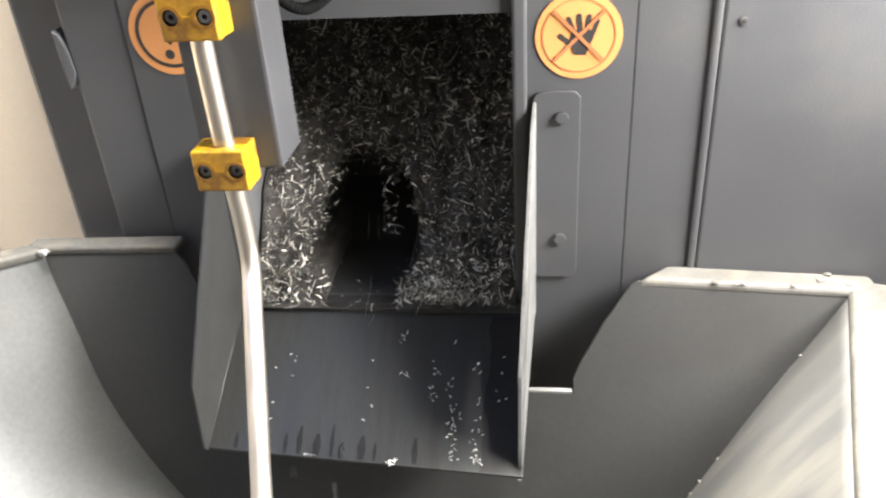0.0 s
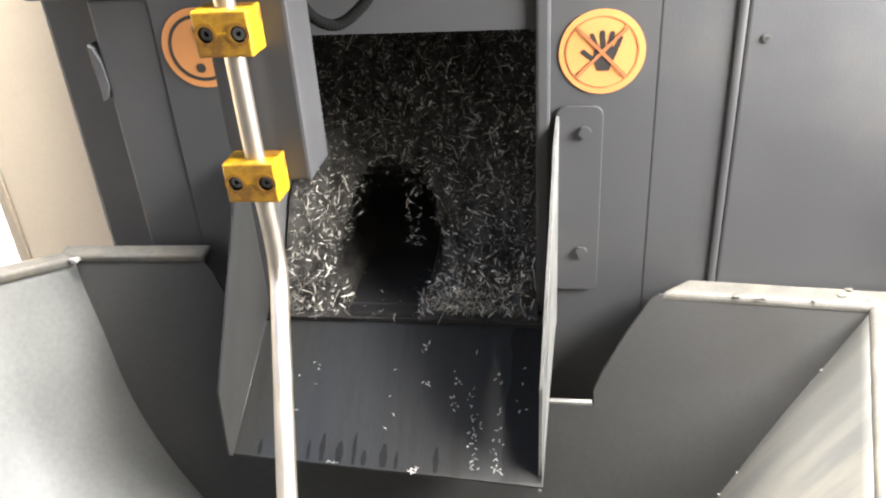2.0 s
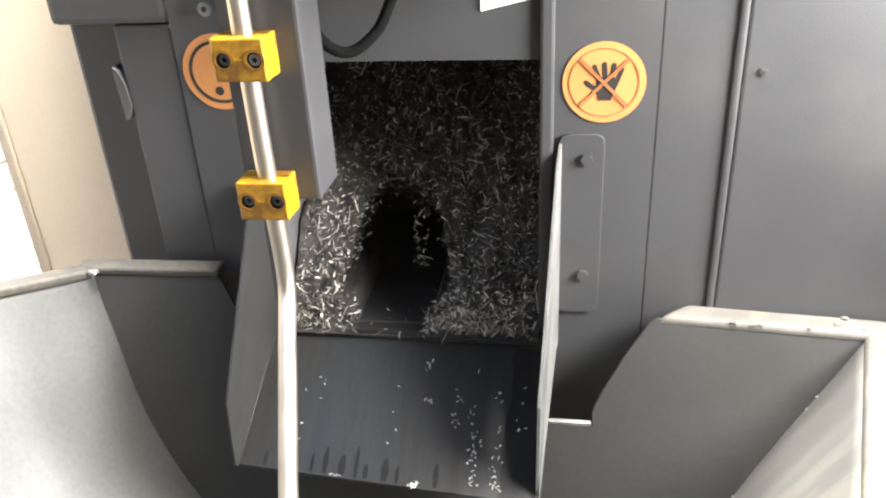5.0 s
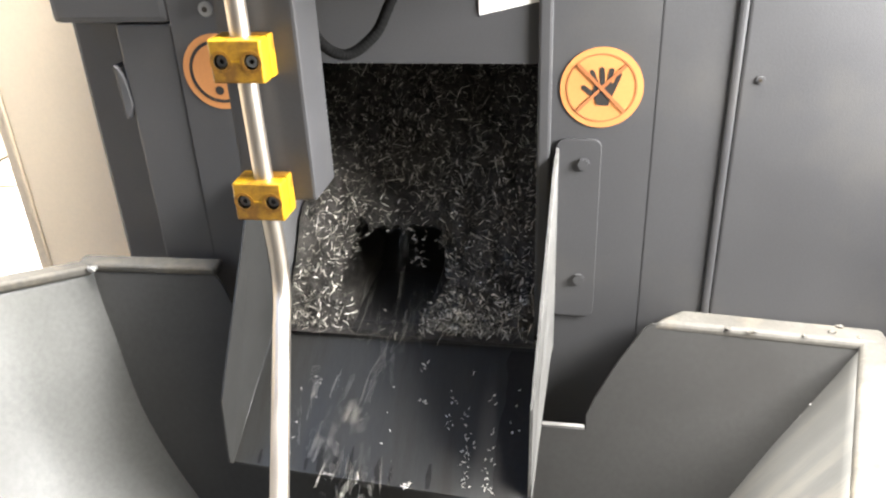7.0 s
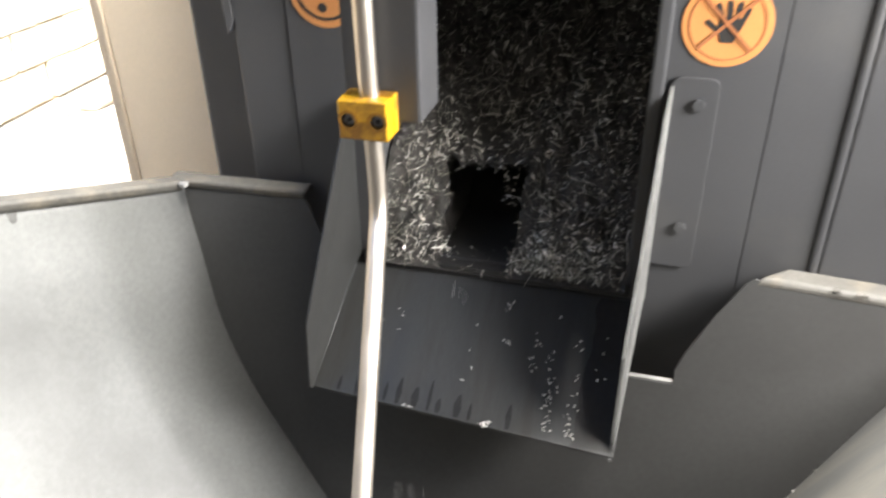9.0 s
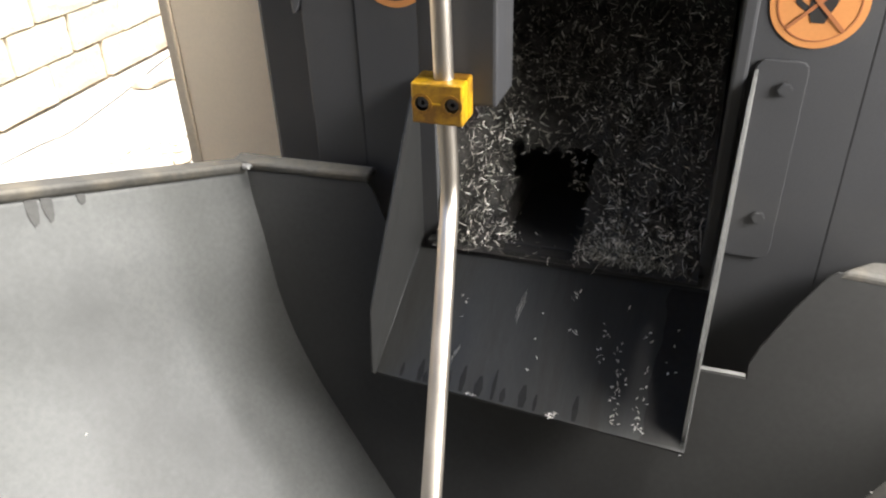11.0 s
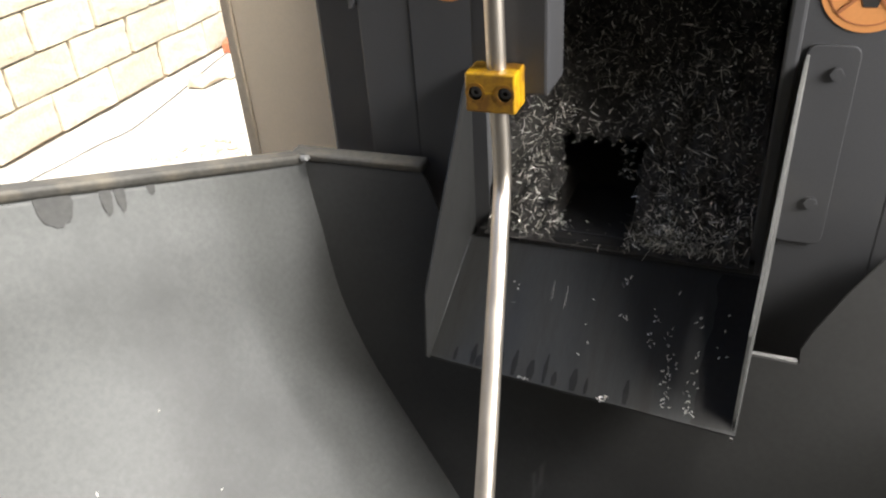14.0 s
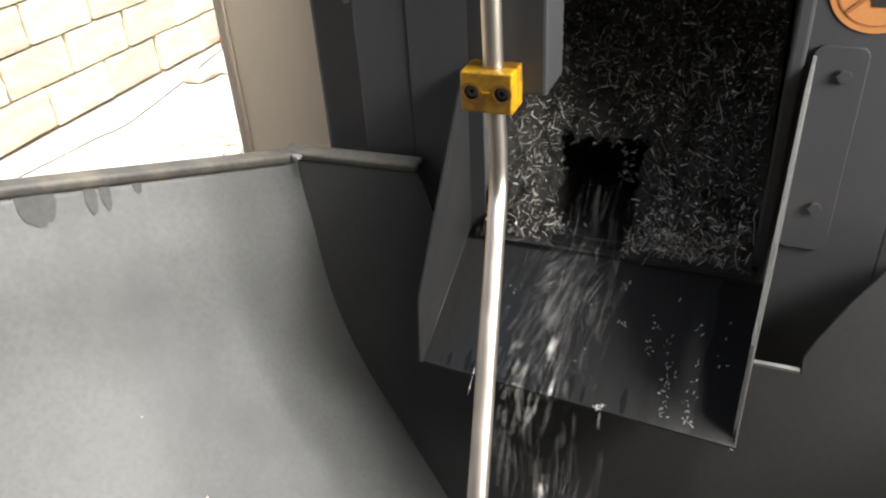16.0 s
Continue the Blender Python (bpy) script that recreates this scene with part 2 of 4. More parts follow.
thing("ceiling", "unseen grey roof added to shade the machine, with an opening for the lamp", "ceiling", roof, ROOF, kind="structure")
thing("roof_light_cover", "unseen pale cover added to keep the sun out of the roof opening", "roof light", boxed(RX0 - 0.05, RX1 + 0.05, RY0 - 0.05, RY1 + 0.05, 3.001, 3.02), PAPER, kind="structure")
thing("wall_north", "unseen wall added behind the machine", "wall", boxed(-0.75, 0.66, 4.0, 4.2, 0.0, 2.9), SHED_WALL, kind="structure")
thing("wall_south", "unseen wall added to hold back light, beside the open side", "wall", boxed(-1.6, 0.66, -2.6, -2.4, 0.0, 2.9), SHED_WALL, kind="structure")
thing("wall_west", "unseen wall added to hold back sky light, ending at the open yard side", "wall", boxed(-1.75, -1.6, -2.6, -0.45, 0.0, 2.9), SHED_WALL, kind="structure")
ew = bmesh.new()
WY0, WY1, WZ0, WZ1 = 0.26, 0.70, 1.40, 1.84          # opening added for the side fill lamp
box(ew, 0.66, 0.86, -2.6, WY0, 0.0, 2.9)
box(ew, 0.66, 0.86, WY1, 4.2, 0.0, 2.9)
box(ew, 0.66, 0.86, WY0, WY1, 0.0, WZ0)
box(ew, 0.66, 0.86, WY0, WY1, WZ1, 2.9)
thing("wall_east", "unseen wall with an opening added for the side fill lamp", "wall", ew, SHED_WALL, kind="structure")

# ---- machine housing ----
Y = 0.757            # face of the machine's front panel
TOP = 1.5            # the housing's height
OX0, OX1, OZ0, OZ1 = -0.378, -0.078, 1.018, 1.332     # discharge opening
machine = thing("machine_housing", "dark grey painted sheet-metal machine housing with a discharge opening", "machine")


def panel_with_opening():
    bm = bmesh.new()
    box(bm, -0.462, OX0, Y, Y + 0.003, 0.1, TOP)
    box(bm, OX1, 0.036, Y, Y + 0.003, 0.1, TOP)
    box(bm, OX0, OX1, Y, Y + 0.003, OZ1, TOP)
    box(bm, OX0, OX1, Y, Y + 0.003, 0.1, OZ0)
    bmesh.ops.remove_doubles(bm, verts=bm.verts[:], dist=0.0001)
    return bm


part("front_panel", panel_with_opening(), GREY_PAINT, machine)
part("fold_strip", boxed(0.0362, 0.1043, Y + 0.0012, Y + 0.006, 0.1, TOP, bevel=0.002), GREY_PAINT, machine)
part("seam_bead", boxed(0.1045, 0.113, Y - 0.0026, Y + 0.008, 0.1, TOP, bevel=0.003), GREY_PAINT, machine, "rounded folded seam with a worn bright edge")
part("side_panel", boxed(0.1132, 0.645, Y - 0.002, Y + 0.008, 0.1, TOP, bevel=0.003), GREY_PAINT, machine)
part("hinge_strip", boxed(-0.528, -0.4624, Y + 0.002, Y + 0.0385, 0.1, 1.372, bevel=0.003), GREY_PAINT, machine)
part("corner_post", boxed(-0.604, -0.5235, 0.797, 0.85, 0.1, 1.372, bevel=0.005), GREY_PAINT, machine)
part("top_cover", boxed(-0.596, -0.4635, Y - 0.002, Y + 0.09, 1.3735, TOP, bevel=0.007), GREY_PAINT, machine)
# unseen overhang added to shade tray and opening; the column hangs from it
part("hood", boxed(-0.425, 0.03, 0.57, Y - 0.0005, 1.47, TOP, bevel=0.003), GREY_PAINT, machine)
# latch of the side door: a bent tab in the seam
part("latch", prism([(-0.5385, Y - 0.001, 1.329), (-0.533, Y - 0.0022, 1.325), (-0.528, Y - 0.001, 1.310), (-0.526, Y + 0.001, 1.284), (-0.531, Y - 0.0022, 1.271), (-0.5360, Y - 0.001, 1.268)], (0, 0.02, 0), bevel=0.0012), GREY_PAINT, machine, "bent sheet latch tab in the door seam")
# chamber behind the opening
ch = bmesh.new()
box(ch, OX0 - 0.012, OX0 - 0.004, Y + 0.004, 1.35, 0.9, 1.48)
box(ch, OX1 + 0.004, OX1 + 0.012, Y + 0.004, 1.35, 0.9, 1.48)
box(ch, OX0 - 0.012, OX1 + 0.012, 1.352, 1.36, 0.9, 1.48)
box(ch, OX0 - 0.012, OX1 + 0.012, Y + 0.004, 1.36, 1.481, 1.489)
part("discharge_chamber", ch, GREY_DARK, machine)
# folded edges of the opening
ed = bmesh.new()
box(ed, OX1 - 0.001, OX1 + 0.013, Y - 0.007, Y - 0.0005, OZ0 - 0.02, OZ1 + 0.2, bevel=0.003)
part("opening_edge", ed, GREY_PAINT, machine)
lip = bmesh.new()
box(lip, OX0 - 0.008, OX1 + 0.006, Y - 0.016, Y + 0.13, OZ0 - 0.014, OZ0 - 0.002, bevel=0.002)
part("discharge_lip", lip, OILY, machine)
hollow = prism([(OX0, Y + 0.13, OZ0 - 0.004), (OX0, 1.34, OZ0 + 0.17), (OX1, 1.34, OZ0 + 0.17), (OX1, Y + 0.13, OZ0 - 0.004)], (0, 0, -0.004))
part("chamber_floor", hollow, OILY, machine)
back = bmesh.new()
box(back, -0.6, 0.645, 1.4, 1.41, 0.1, TOP)
box(back, 0.645, 0.655, Y, 1.41, 0.1, TOP)
box(back, -0.6, 0.655, Y + 0.07, 1.41, TOP, TOP + 0.01)
part("rear_shell", back, GREY_DARK, machine)
for nm, x, z in (("bolt", -0.416, 1.389), ("bolt", 0.131, 1.318)):
    b = disc(0.0075 if x < 0 else 0.0045, 0.005 if x < 0 else 0.002, (x, Y - 0.006 if x < 0 else Y - 0.002, z), 24)
    bmesh.ops.bevel(b, geom=b.edges[:], offset=0.001, segments=2, affect="EDGES")
    bo = part(nm, b, BOLT if x < 0 else GREY_PAINT, machine, "bright zinc screw head" if x < 0 else "", smooth=False)
    part("socket", disc(0.0032 if x < 0 else 0.0018, 0.0004, (x, (Y - 0.011 if x < 0 else Y - 0.004), z), 6), HOLE, bo)

# ---- box column that carries the pipe ----
column = thing("box_column", "dark grey square steel column hanging before the opening", "column")
col = bmesh.new()
box(col, -0.332, -0.264, 0.592, 0.649, 1.250, 1.4695, bevel=0.003)
part("column_body", col, GREY_PAINT, column)


# ---- pipe clamps ----
def clamp_front():
    """Front half of a clamp with two stepped bolt holes, facing -y."""
    bm = bmesh.new()
    w, h = 0.022, 0.0175
    r0, n = 0.0061, 24
    outer = [bm.verts.new(p) for p in ((-w, 0, -h), (w, 0, -h), (w, 0, h), (-w, 0, h))]
    edges = [bm.edges.new((outer[i], outer[(i + 1) % 4])) for i in range(4)]
    holes = []
    for cx in (-0.0128, 0.0128):
        ring = [bm.verts.new((cx + r0 * math.cos(2 * math.pi * k / n), 0, r0 * math.sin(2 * math.pi * k / n))) for k in range(n)]
        edges += [bm.edges.new((ring[i], ring[(i + 1) % n])) for i in range(n)]
        holes.append(ring)
    bmesh.ops.triangle_fill(bm, use_beauty=True, edges=edges)
    for f in bm.faces:
        f.material_index = 2
    back = [bm.verts.new((v.co.x, 0.0165, v.co.z)) for v in outer]
    for i in range(4):
        bm.faces.new((outer[i], outer[(i + 1) % 4], back[(i + 1) % 4], back[i]))
    bm.faces.new(back)
    for ring in holes:
        deep = [bm.verts.new((v.co.x, 0.007, v.co.z)) for v in ring]
        for i in range(n):
            f = bm.faces.new((ring[i], ring[(i + 1) % n], deep[(i + 1) % n], deep[i]))
            f.material_index = 1
        bm.faces.new(deep).material_index = 1
    rim = [e for e in bm.edges if all(v in outer or v in back for v in e.verts)]
    bmesh.ops.bevel(bm, geom=rim, offset=0.0022, segments=3, affect="EDGES", profile=0.6)
    return bm


def pipe_clamp(z, label, screw):
    c = thing("pipe_clamp", label, "pipe clamp", group="pipe clamps on the column", m=pose(-0.3055, 0.561, z))
    fr = part("front_half", clamp_front(), [YELLOW, HOLE, YELLOW_OILY], c)
    part("back_half", boxed(-0.022, 0.022, 0.0172, 0.0305, -0.0175, 0.0175, bevel=0.002), YELLOW, c)
    for x in (-0.0128, 0.0128):
        b = disc(0.0047, 0.004, (x, 0.0052 if screw and x > 0 else 0.0064, 0), 20, inner=0.002)
        part("bolt", b, BOLT if screw and x > 0 else OILY_BOLT, c, "bright socket screw" if screw and x > 0 else "oil-blackened socket screw")
        part("grime_ring", disc(0.0088, 0.0004, (x, -0.0002, 0), 28, inner=0.0062), GRIME, fr, "brown oily grime round the bolt hole")
    ln = boxed(-0.006, 0.006, -0.0004, 0.0006, -0.0011, 0.0011, bevel=0.0003)
    part("moulded_rib", ln, YELLOW, c)


pipe_clamp(1.2612, "oily yellow plastic pipe clamp with two dark bolt holes", False)
pipe_clamp(1.3822, "oily yellow plastic pipe clamp with one bright screw", True)

# ---- pipe ----
line = smooth_line([(-0.306, 0.577, 1.9), (-0.306, 0.577, 1.6), (-0.3055, 0.577, 1.4), (-0.304, 0.577, 1.27), (-0.301, 0.575, 1.205), (-0.2985, 0.566, 1.170),
                    (-0.2905, 0.530, 1.138), (-0.271, 0.437, 1.048), (-0.245, 0.32, 0.938), (-0.225, 0.26, 0.86), (-0.22, 0.245, 0.75), (-0.22, 0.245, 0.52)], 10)
thing("coolant_pipe", "bent bright steel pipe held by yellow clamps", "pipe", tube(bmesh.new(), line, 0.0083, 24), STEEL, smooth=True)

# ---- chute tray below the opening ----
tray = thing("chute_tray", "dark grey sheet-metal chute tray below the opening", "chute")


def tray_z(y):
    return 1.005 + (y - 0.735) * 0.586


nx = 14
grid = []
for k in range(6):
    row = []
    for i in range(nx + 1):
        u = i / nx
        x0, y1 = -0.396 - 0.006 * k / 5, 0.599 - 0.017 * u
        y = 0.737 + (y1 - 0.737) * k / 5
        row.append((x0 + (-0.069 + 0.011 * (1 - k / 5) - x0) * u, y, tray_z(y)))
    grid.append(row)
part("tray_floor", sheet(bmesh.new(), grid, 0.0025, (0, 0, -1)), TRAY, tray, "streaked tray floor with small chips on it")
flange_l = prism([(-0.396, Y - 0.001, 1.0), (-0.396, 0.735, 1.004), (-0.4010, 0.597, 0.9235), (-0.4010, 0.591, 0.932), (-0.3975, 0.594, 1.012), (-0.3945, 0.735, 1.194), (-0.394, Y - 0.001, 1.21)], (-0.0022, 0, 0))
part("side_flange", flange_l, TRAY, tray)
part("fold_edge", tube(bmesh.new(), [Vector((-0.3955, 0.735, 1.0048)), Vector((-0.399, 0.666, 0.9645)), Vector((-0.4018, 0.599, 0.9252))], 0.0011, 8), GREY_PAINT, tray, "worn lighter fold between floor and flange", smooth=True)
# paler than the other flange: the light on it is put in the colour
fr = prism([(-0.0560, Y - 0.004, 1.0), (-0.0575, 0.735, 1.003), (-0.0705, 0.581, 0.912), (-0.0705, 0.590, 0.900), (-0.0695, 0.596, 1.03), (-0.0585, 0.735, 1.225), (-0.0560, Y - 0.004, 1.247)], (-0.003, 0, 0))
part("side_flange", fr, GREY_LIGHT, tray, "side flange in paler grey, its lit look put in the colour")


def rounded_plate(x0, x1, z0, z1, y, thick, r):
    pts = []
    for cx, cz, a0 in ((x1 - r, z1 - r, 0), (x0 + r, z1 - r, 90), (x0 + r, z0 + r, 180), (x1 - r, z0 + r, 270)):
        pts += [(cx + r * math.cos(radians(a0 + a)), y, cz + r * math.sin(radians(a0 + a))) for a in (0, 30, 60, 90)]
    return prism(pts, (0, -thick, 0), bevel=0.0008)


part("fixing_plate", rounded_plate(-0.059, -0.013, 1.045, 1.256, Y - 0.0005, 0.004, 0.009), GREY_PAINT, tray)
for z in (1.094, 1.230):
    b = disc(0.0072, 0.004, (-0.031, Y - 0.0047, z), 6)
    bmesh.ops.bevel(b, geom=b.edges[:], offset=0.001, segments=2, affect="EDGES")
    part("bolt", b, GREY_PAINT, tray, "painted hexagon bolt head")

# ---- warning signs ----
def sign_base(name, label, x, z, r):
    s = thing(name, label, "warning sign", m=pose(x, Y - 0.0006, z))
    part("backing", disc(r, 0.0006, (0, 0, 0), 64), ORANGE, s)
    return s


def bar(p, q, w, y):
    """A flat bar with round ends, facing -y, from p to q in x and z."""
    a, b = Vector((p[0], y, p[1])), Vector((q[0], y, q[1]))
    d = (b - a).normalized()
    n = Vector((d.z, 0, -d.x))
    pts = []
    for c, s in ((b, 0), (a, 180)):
        for k in range(-90, 91, 30):
            pts.append(c + (d * math.cos(radians(k + s)) + n * math.sin(radians(k + s))) * w / 2)
    return prism(pts, (0, -0.0003, 0))


s1 = sign_base("no_touching_sign", "round orange sticker with a crossed-out palm symbol", -0.0165, 1.3085, 0.0405)
part("ring", disc(0.0345, 0.0004, (0, -0.0007, 0), 64, inner=0.0332), RED_PRINT, s1)
palm = prism([(-0.0040, -0.0008, -0.0175), (0.0070, -0.0008, -0.0178), (0.0095, -0.0008, -0.0110), (0.0135, -0.0008, -0.0020), (0.0155, -0.0008, 0.0050), (-0.0065, -0.0008, 0.0060), (-0.0080, -0.0008, -0.0030), (-0.0065, -0.0008, -0.0105)], (0, -0.0004, 0))
palm_ob = part("palm_symbol", palm, BLACK_PRINT, s1)
for p, q, w in (((-0.0045, 0.003), (-0.0098, 0.0160), 0.0046), ((0.0010, 0.004), (-0.0002, 0.0185), 0.0050), ((0.0068, 0.004), (0.0090, 0.0178), 0.0048),
                ((0.0125, 0.002), (0.0168, 0.0135), 0.0044), ((-0.0050, -0.009), (-0.0175, 0.0005), 0.0048)):
    part("symbol_stroke", bar(p, q, w, -0.0007), BLACK_PRINT, palm_ob)
for sgn in (1, -1):
    part("cross_bar", bar((-0.0225 * sgn, 0.0225), (0.0225 * sgn, -0.0225), 0.0032, -0.0013 - 0.0004 * (sgn > 0)), RED_PRINT, s1)
s2 = sign_base("caution_sign", "round orange sticker with a black exclamation mark", -0.416, 1.3225, 0.0405)
part("ring", disc(0.0335, 0.0004, (0, -0.0007, 0), 64, inner=0.0300), BLACK_PRINT, s2)
part("mark_stroke", prism([(-0.0042, -0.0008, 0.022), (0.0042, -0.0008, 0.022), (0.0016, -0.0008, -0.010), (-0.0016, -0.0008, -0.010)], (0, -0.0004, 0)), BLACK_PRINT, s2)
part("mark_dot", disc(0.0048, 0.0004, (-0.003, -0.0008, -0.0200), 24), BLACK_PRINT, s2)

# ---- things at the top of the panel ----
paper = prism([(-0.1365, Y - 0.001, 1.3795), (-0.06, Y - 0.001, 1.396), (-0.061, Y - 0.001, 1.496), (-0.138, Y - 0.001, 1.486)], (0, -0.0006, 0))
thing("paper_notice", "white paper notice stuck on the panel", "paper", paper, PAPER)
hl = smooth_line([(-0.281, 0.665, 1.60), (-0.283, 0.668, 1.45), (-0.281, 0.67, 1.395), (-0.272, 0.68, 1.368), (-0.255, 0.69, 1.357), (-0.236, 0.70, 1.366), (-0.220, 0.71, 1.388), (-0.20, 0.72, 1.45), (-0.19, 0.73, 1.60)], 26)
thing("corrugated_hose", "black corrugated conduit hanging in a loop", "hose", tube(bmesh.new(), hl, 0.0055, 14, lambda i: 1.0 if i % 4 < 2 else 0.93), RUBBER, smooth=True)

# ---- cream post beside the machine ----
post = thing("cream_post", "cream painted door post beside the machine", "post")
part("post_face", boxed(-0.766, -0.59, 0.852, 0.90, 0.012, 2.4, bevel=0.002), CREAM, post)
part("post_edge", boxed(-0.782, -0.7665, 0.848, 0.904, 0.012, 2.4, bevel=0.004), CREAM_SHADED, post)

# ---- chip bin ----
chip_bin = thing("chip_bin", "large grey steel chip bin with a notched back and rolled rim", "bin")


def back_y(z):
    return 0.73 - 0.3 * (1.08 - z)


LEFT = [(-0.612, 1.083), (-0.603, 1.05), (-0.588, 1.007), (-0.560, 0.924), (-0.518, 0.850), (-0.465, 0.782), (-0.389, 0.688), (-0.30, 0.58), (-0.22, 0.48)]
RIGHT = [(0.262, 1.045), (0.221, 0.986), (0.179, 0.926), (0.110, 0.819), (0.03, 0.70), (-0.06, 0.56), (-0.12, 0.48)]
RISE, SPLAY = 0.277, -0.5     # climb and outward spread of the left side wall towards the camera, per metre
SKEW = -0.306        # sideways run of the right side wall towards the camera, per metre
FRONT = -0.95        # how far the bin reaches towards and past the camera


def wall_back():
    cut = [(-0.455, 1.087), (-0.447, 1.078), (-0.432, 1.051), (-0.40, 0.99), (-0.385, 0.945), (-0.015, 0.935), (-0.0155, 0.952), (-0.007, 0.972), (0.017, 1.015), (0.042, 1.052), (0.050, 1.058)]
    outline = cut + [(0.262, 1.046)] + RIGHT[1:] + [(p.x - 0.005, p.z) for p in reversed(smooth_line([(x, 0, z) for x, z in LEFT], 4))]
    bm = bmesh.new()
    f = bm.faces.new([bm.verts.new((x, back_y(z), z)) for x, z in outline])
    ex = bmesh.ops.extrude_face_region(bm, geom=[f])
    bmesh.ops.translate(bm, vec=(0, 0.003, 0), verts=[v for v in ex["geom"] if isinstance(v, bmesh.types.BMVert)])
    return bm


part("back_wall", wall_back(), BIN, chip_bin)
# edge of the notch; a paler grey carries its lit look
part("notch_edge", boxed(-0.372, -0.0165, back_y(0.936), back_y(0.936) + 0.006, 0.9355, 0.9385), GREY_LIGHT, chip_bin, "pale edge of the notch, its lit look put in the colour")


def side_wall(profile, out, rise, splay):
    """A side wall swept towards the camera; it climbs by rise and spreads by splay per metre."""
    bm = bmesh.new()
    pts = smooth_line([(x, 0, z) for x, z in profile], 4)
    steps = [0.0, 0.12, 0.25, 0.38, 0.5, 0.6, 0.7, 1.2, 1.68]
    rows = []
    for p in pts:
        y1 = back_y(p.z)
        rows.append([(p.x + splay * s, y1 - s, p.z + rise * min(s, 0.75)) for s in steps])
    return sheet(bm, rows, 0.003, (out, 0, -0.5))


part("side_wall", side_wall(LEFT, -1, RISE, SPLAY), BIN_PALE, chip_bin, "paler side wall with cloudy mottling", smooth=True)
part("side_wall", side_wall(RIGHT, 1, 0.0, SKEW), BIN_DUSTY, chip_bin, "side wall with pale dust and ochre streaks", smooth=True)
part("bin_floor", prism([(-0.24, 0.56, 0.478), (-0.105, 0.56, 0.478), (-0.634, FRONT, 0.478), (-1.01, FRONT, 0.68)], (0, 0, -0.004)), BIN, chip_bin)
part("front_wall", prism([(x - 0.84 if i < len(LEFT) else x + 1.68 * SKEW, FRONT, z + 0.207 * (i < len(LEFT))) for i, (x, z) in enumerate(LEFT + RIGHT[::-1])], (0, -0.003, 0)), BIN, chip_bin)


def rim_bar(a, b, w, h, bevel=0.006, cut=0.0):
    """A folded rim: a flat bar from a to b, reaching w away from the bin along n."""
    a, b = Vector(a), Vector(b)
    d = (b - a).normalized()
    n = Vector((-d.y, d.x, 0)).normalized()
    pts = [a, b, b + n * w, a + n * w + d * cut]
    bm = prism([tuple(p) for p in pts], (0, 0, -h))
    bmesh.ops.bevel(bm, geom=bm.edges[:], offset=bevel, segments=4, affect="EDGES", profile=0.5)
    return bm


part("rim", rim_bar((0.049, 0.722, 1.0625), (0.292, 0.718, 1.051), 0.034, 0.016, 0.0075, 0.034), RIM, chip_bin, "rolled rim with worn dirty paint")
part("rim", rim_bar((-0.634, 0.730, 1.0935), (-0.452, 0.731, 1.096), 0.026, 0.011, 0.004), RIM, chip_bin, "rolled rim with worn paint")
part("rim", rim_bar((-0.977, -0.006, 1.2965), (-0.6095, 0.729, 1.093), 0.027, 0.014, 0.005), RIM, chip_bin, "rolled rim with worn paint")
part("rim", rim_bar((0.268, 0.745, 1.051), (0.268 + 1.695 * SKEW, FRONT, 1.051), 0.046, 0.014), RIM, chip_bin, "rolled rim with worn dirty paint")
for x, y in ((-0.30, 0.48), (-0.06, 0.48), (-0.98, -0.8), (-0.62, -0.8)):
    part("leg", boxed(x - 0.02, x + 0.02, y - 0.02, y + 0.02, 0.012, 0.56), BIN, chip_bin)


DARK_STRIP = material("oil_film", (0.018, 0.017, 0.016), 0.5, vary=0.2, scale=20, grain=160, bump=0.04, spec=0.3)
GREASE = material("oil_grease", (0.016, 0.0155, 0.015), 0.5, spec=0.25, vary=0.2, scale=30, grain=200, bump=0.05)


def crumb(x, y, z, r, seed):
    q = random.Random(seed)
    bm = bmesh.new()
    bmesh.ops.create_icosphere(bm, subdivisions=1, radius=r)
    for v in bm.verts:
        v.co = Vector((x + v.co.x * q.uniform(0.8, 1.5), y + v.co.y * q.uniform(0.7, 1.2), z + v.co.z * 0.6 * q.uniform(0.7, 1.1)))
    return bm


for i, (x, y, z, r) in enumerate(((0.128, 0.722, 1.0585, 0.0035), (0.150, 0.721, 1.0575, 0.003), (0.156, 0.7215, 1.057, 0.0022), (0.205, 0.722, 1.055, 0.0025), (0.236, 0.733, 1.0545, 0.0042), (0.246, 0.746, 1.0542, 0.0038), (0.262, 0.728, 1.053, 0.003))):
    part("dirt_crumb", crumb(x, y, z, r, i), RIM, chip_bin, "crusted dirt on the rim")
part("weld_bead", crumb(-0.606, 0.723, 1.092, 0.007, 40), GREY_LIGHT, chip_bin, "bright weld at the rim's corner")

wr = random.Random(8)
for k in range(15):                    # tack welds down the corner of back and dusty side wall
    z = 0.985 - 0.013 * k + wr.uniform(-0.003, 0.003)
    x = RIGHT[1][0] + (RIGHT[3][0] - RIGHT[1][0]) * (RIGHT[1][1] - z) / (RIGHT[1][1] - RIGHT[3][1])
    part("weld_bead", crumb(x, back_y(z) - 0.002, z, wr.uniform(0.0014, 0.0030), 60 + k), BIN_DUSTY, chip_bin, "small weld bead in the corner")

# dark finger-wide smudges of oil below the left rim
LEFT_CURVE = smooth_line([(x, 0, z) for x, z in LEFT], 4)


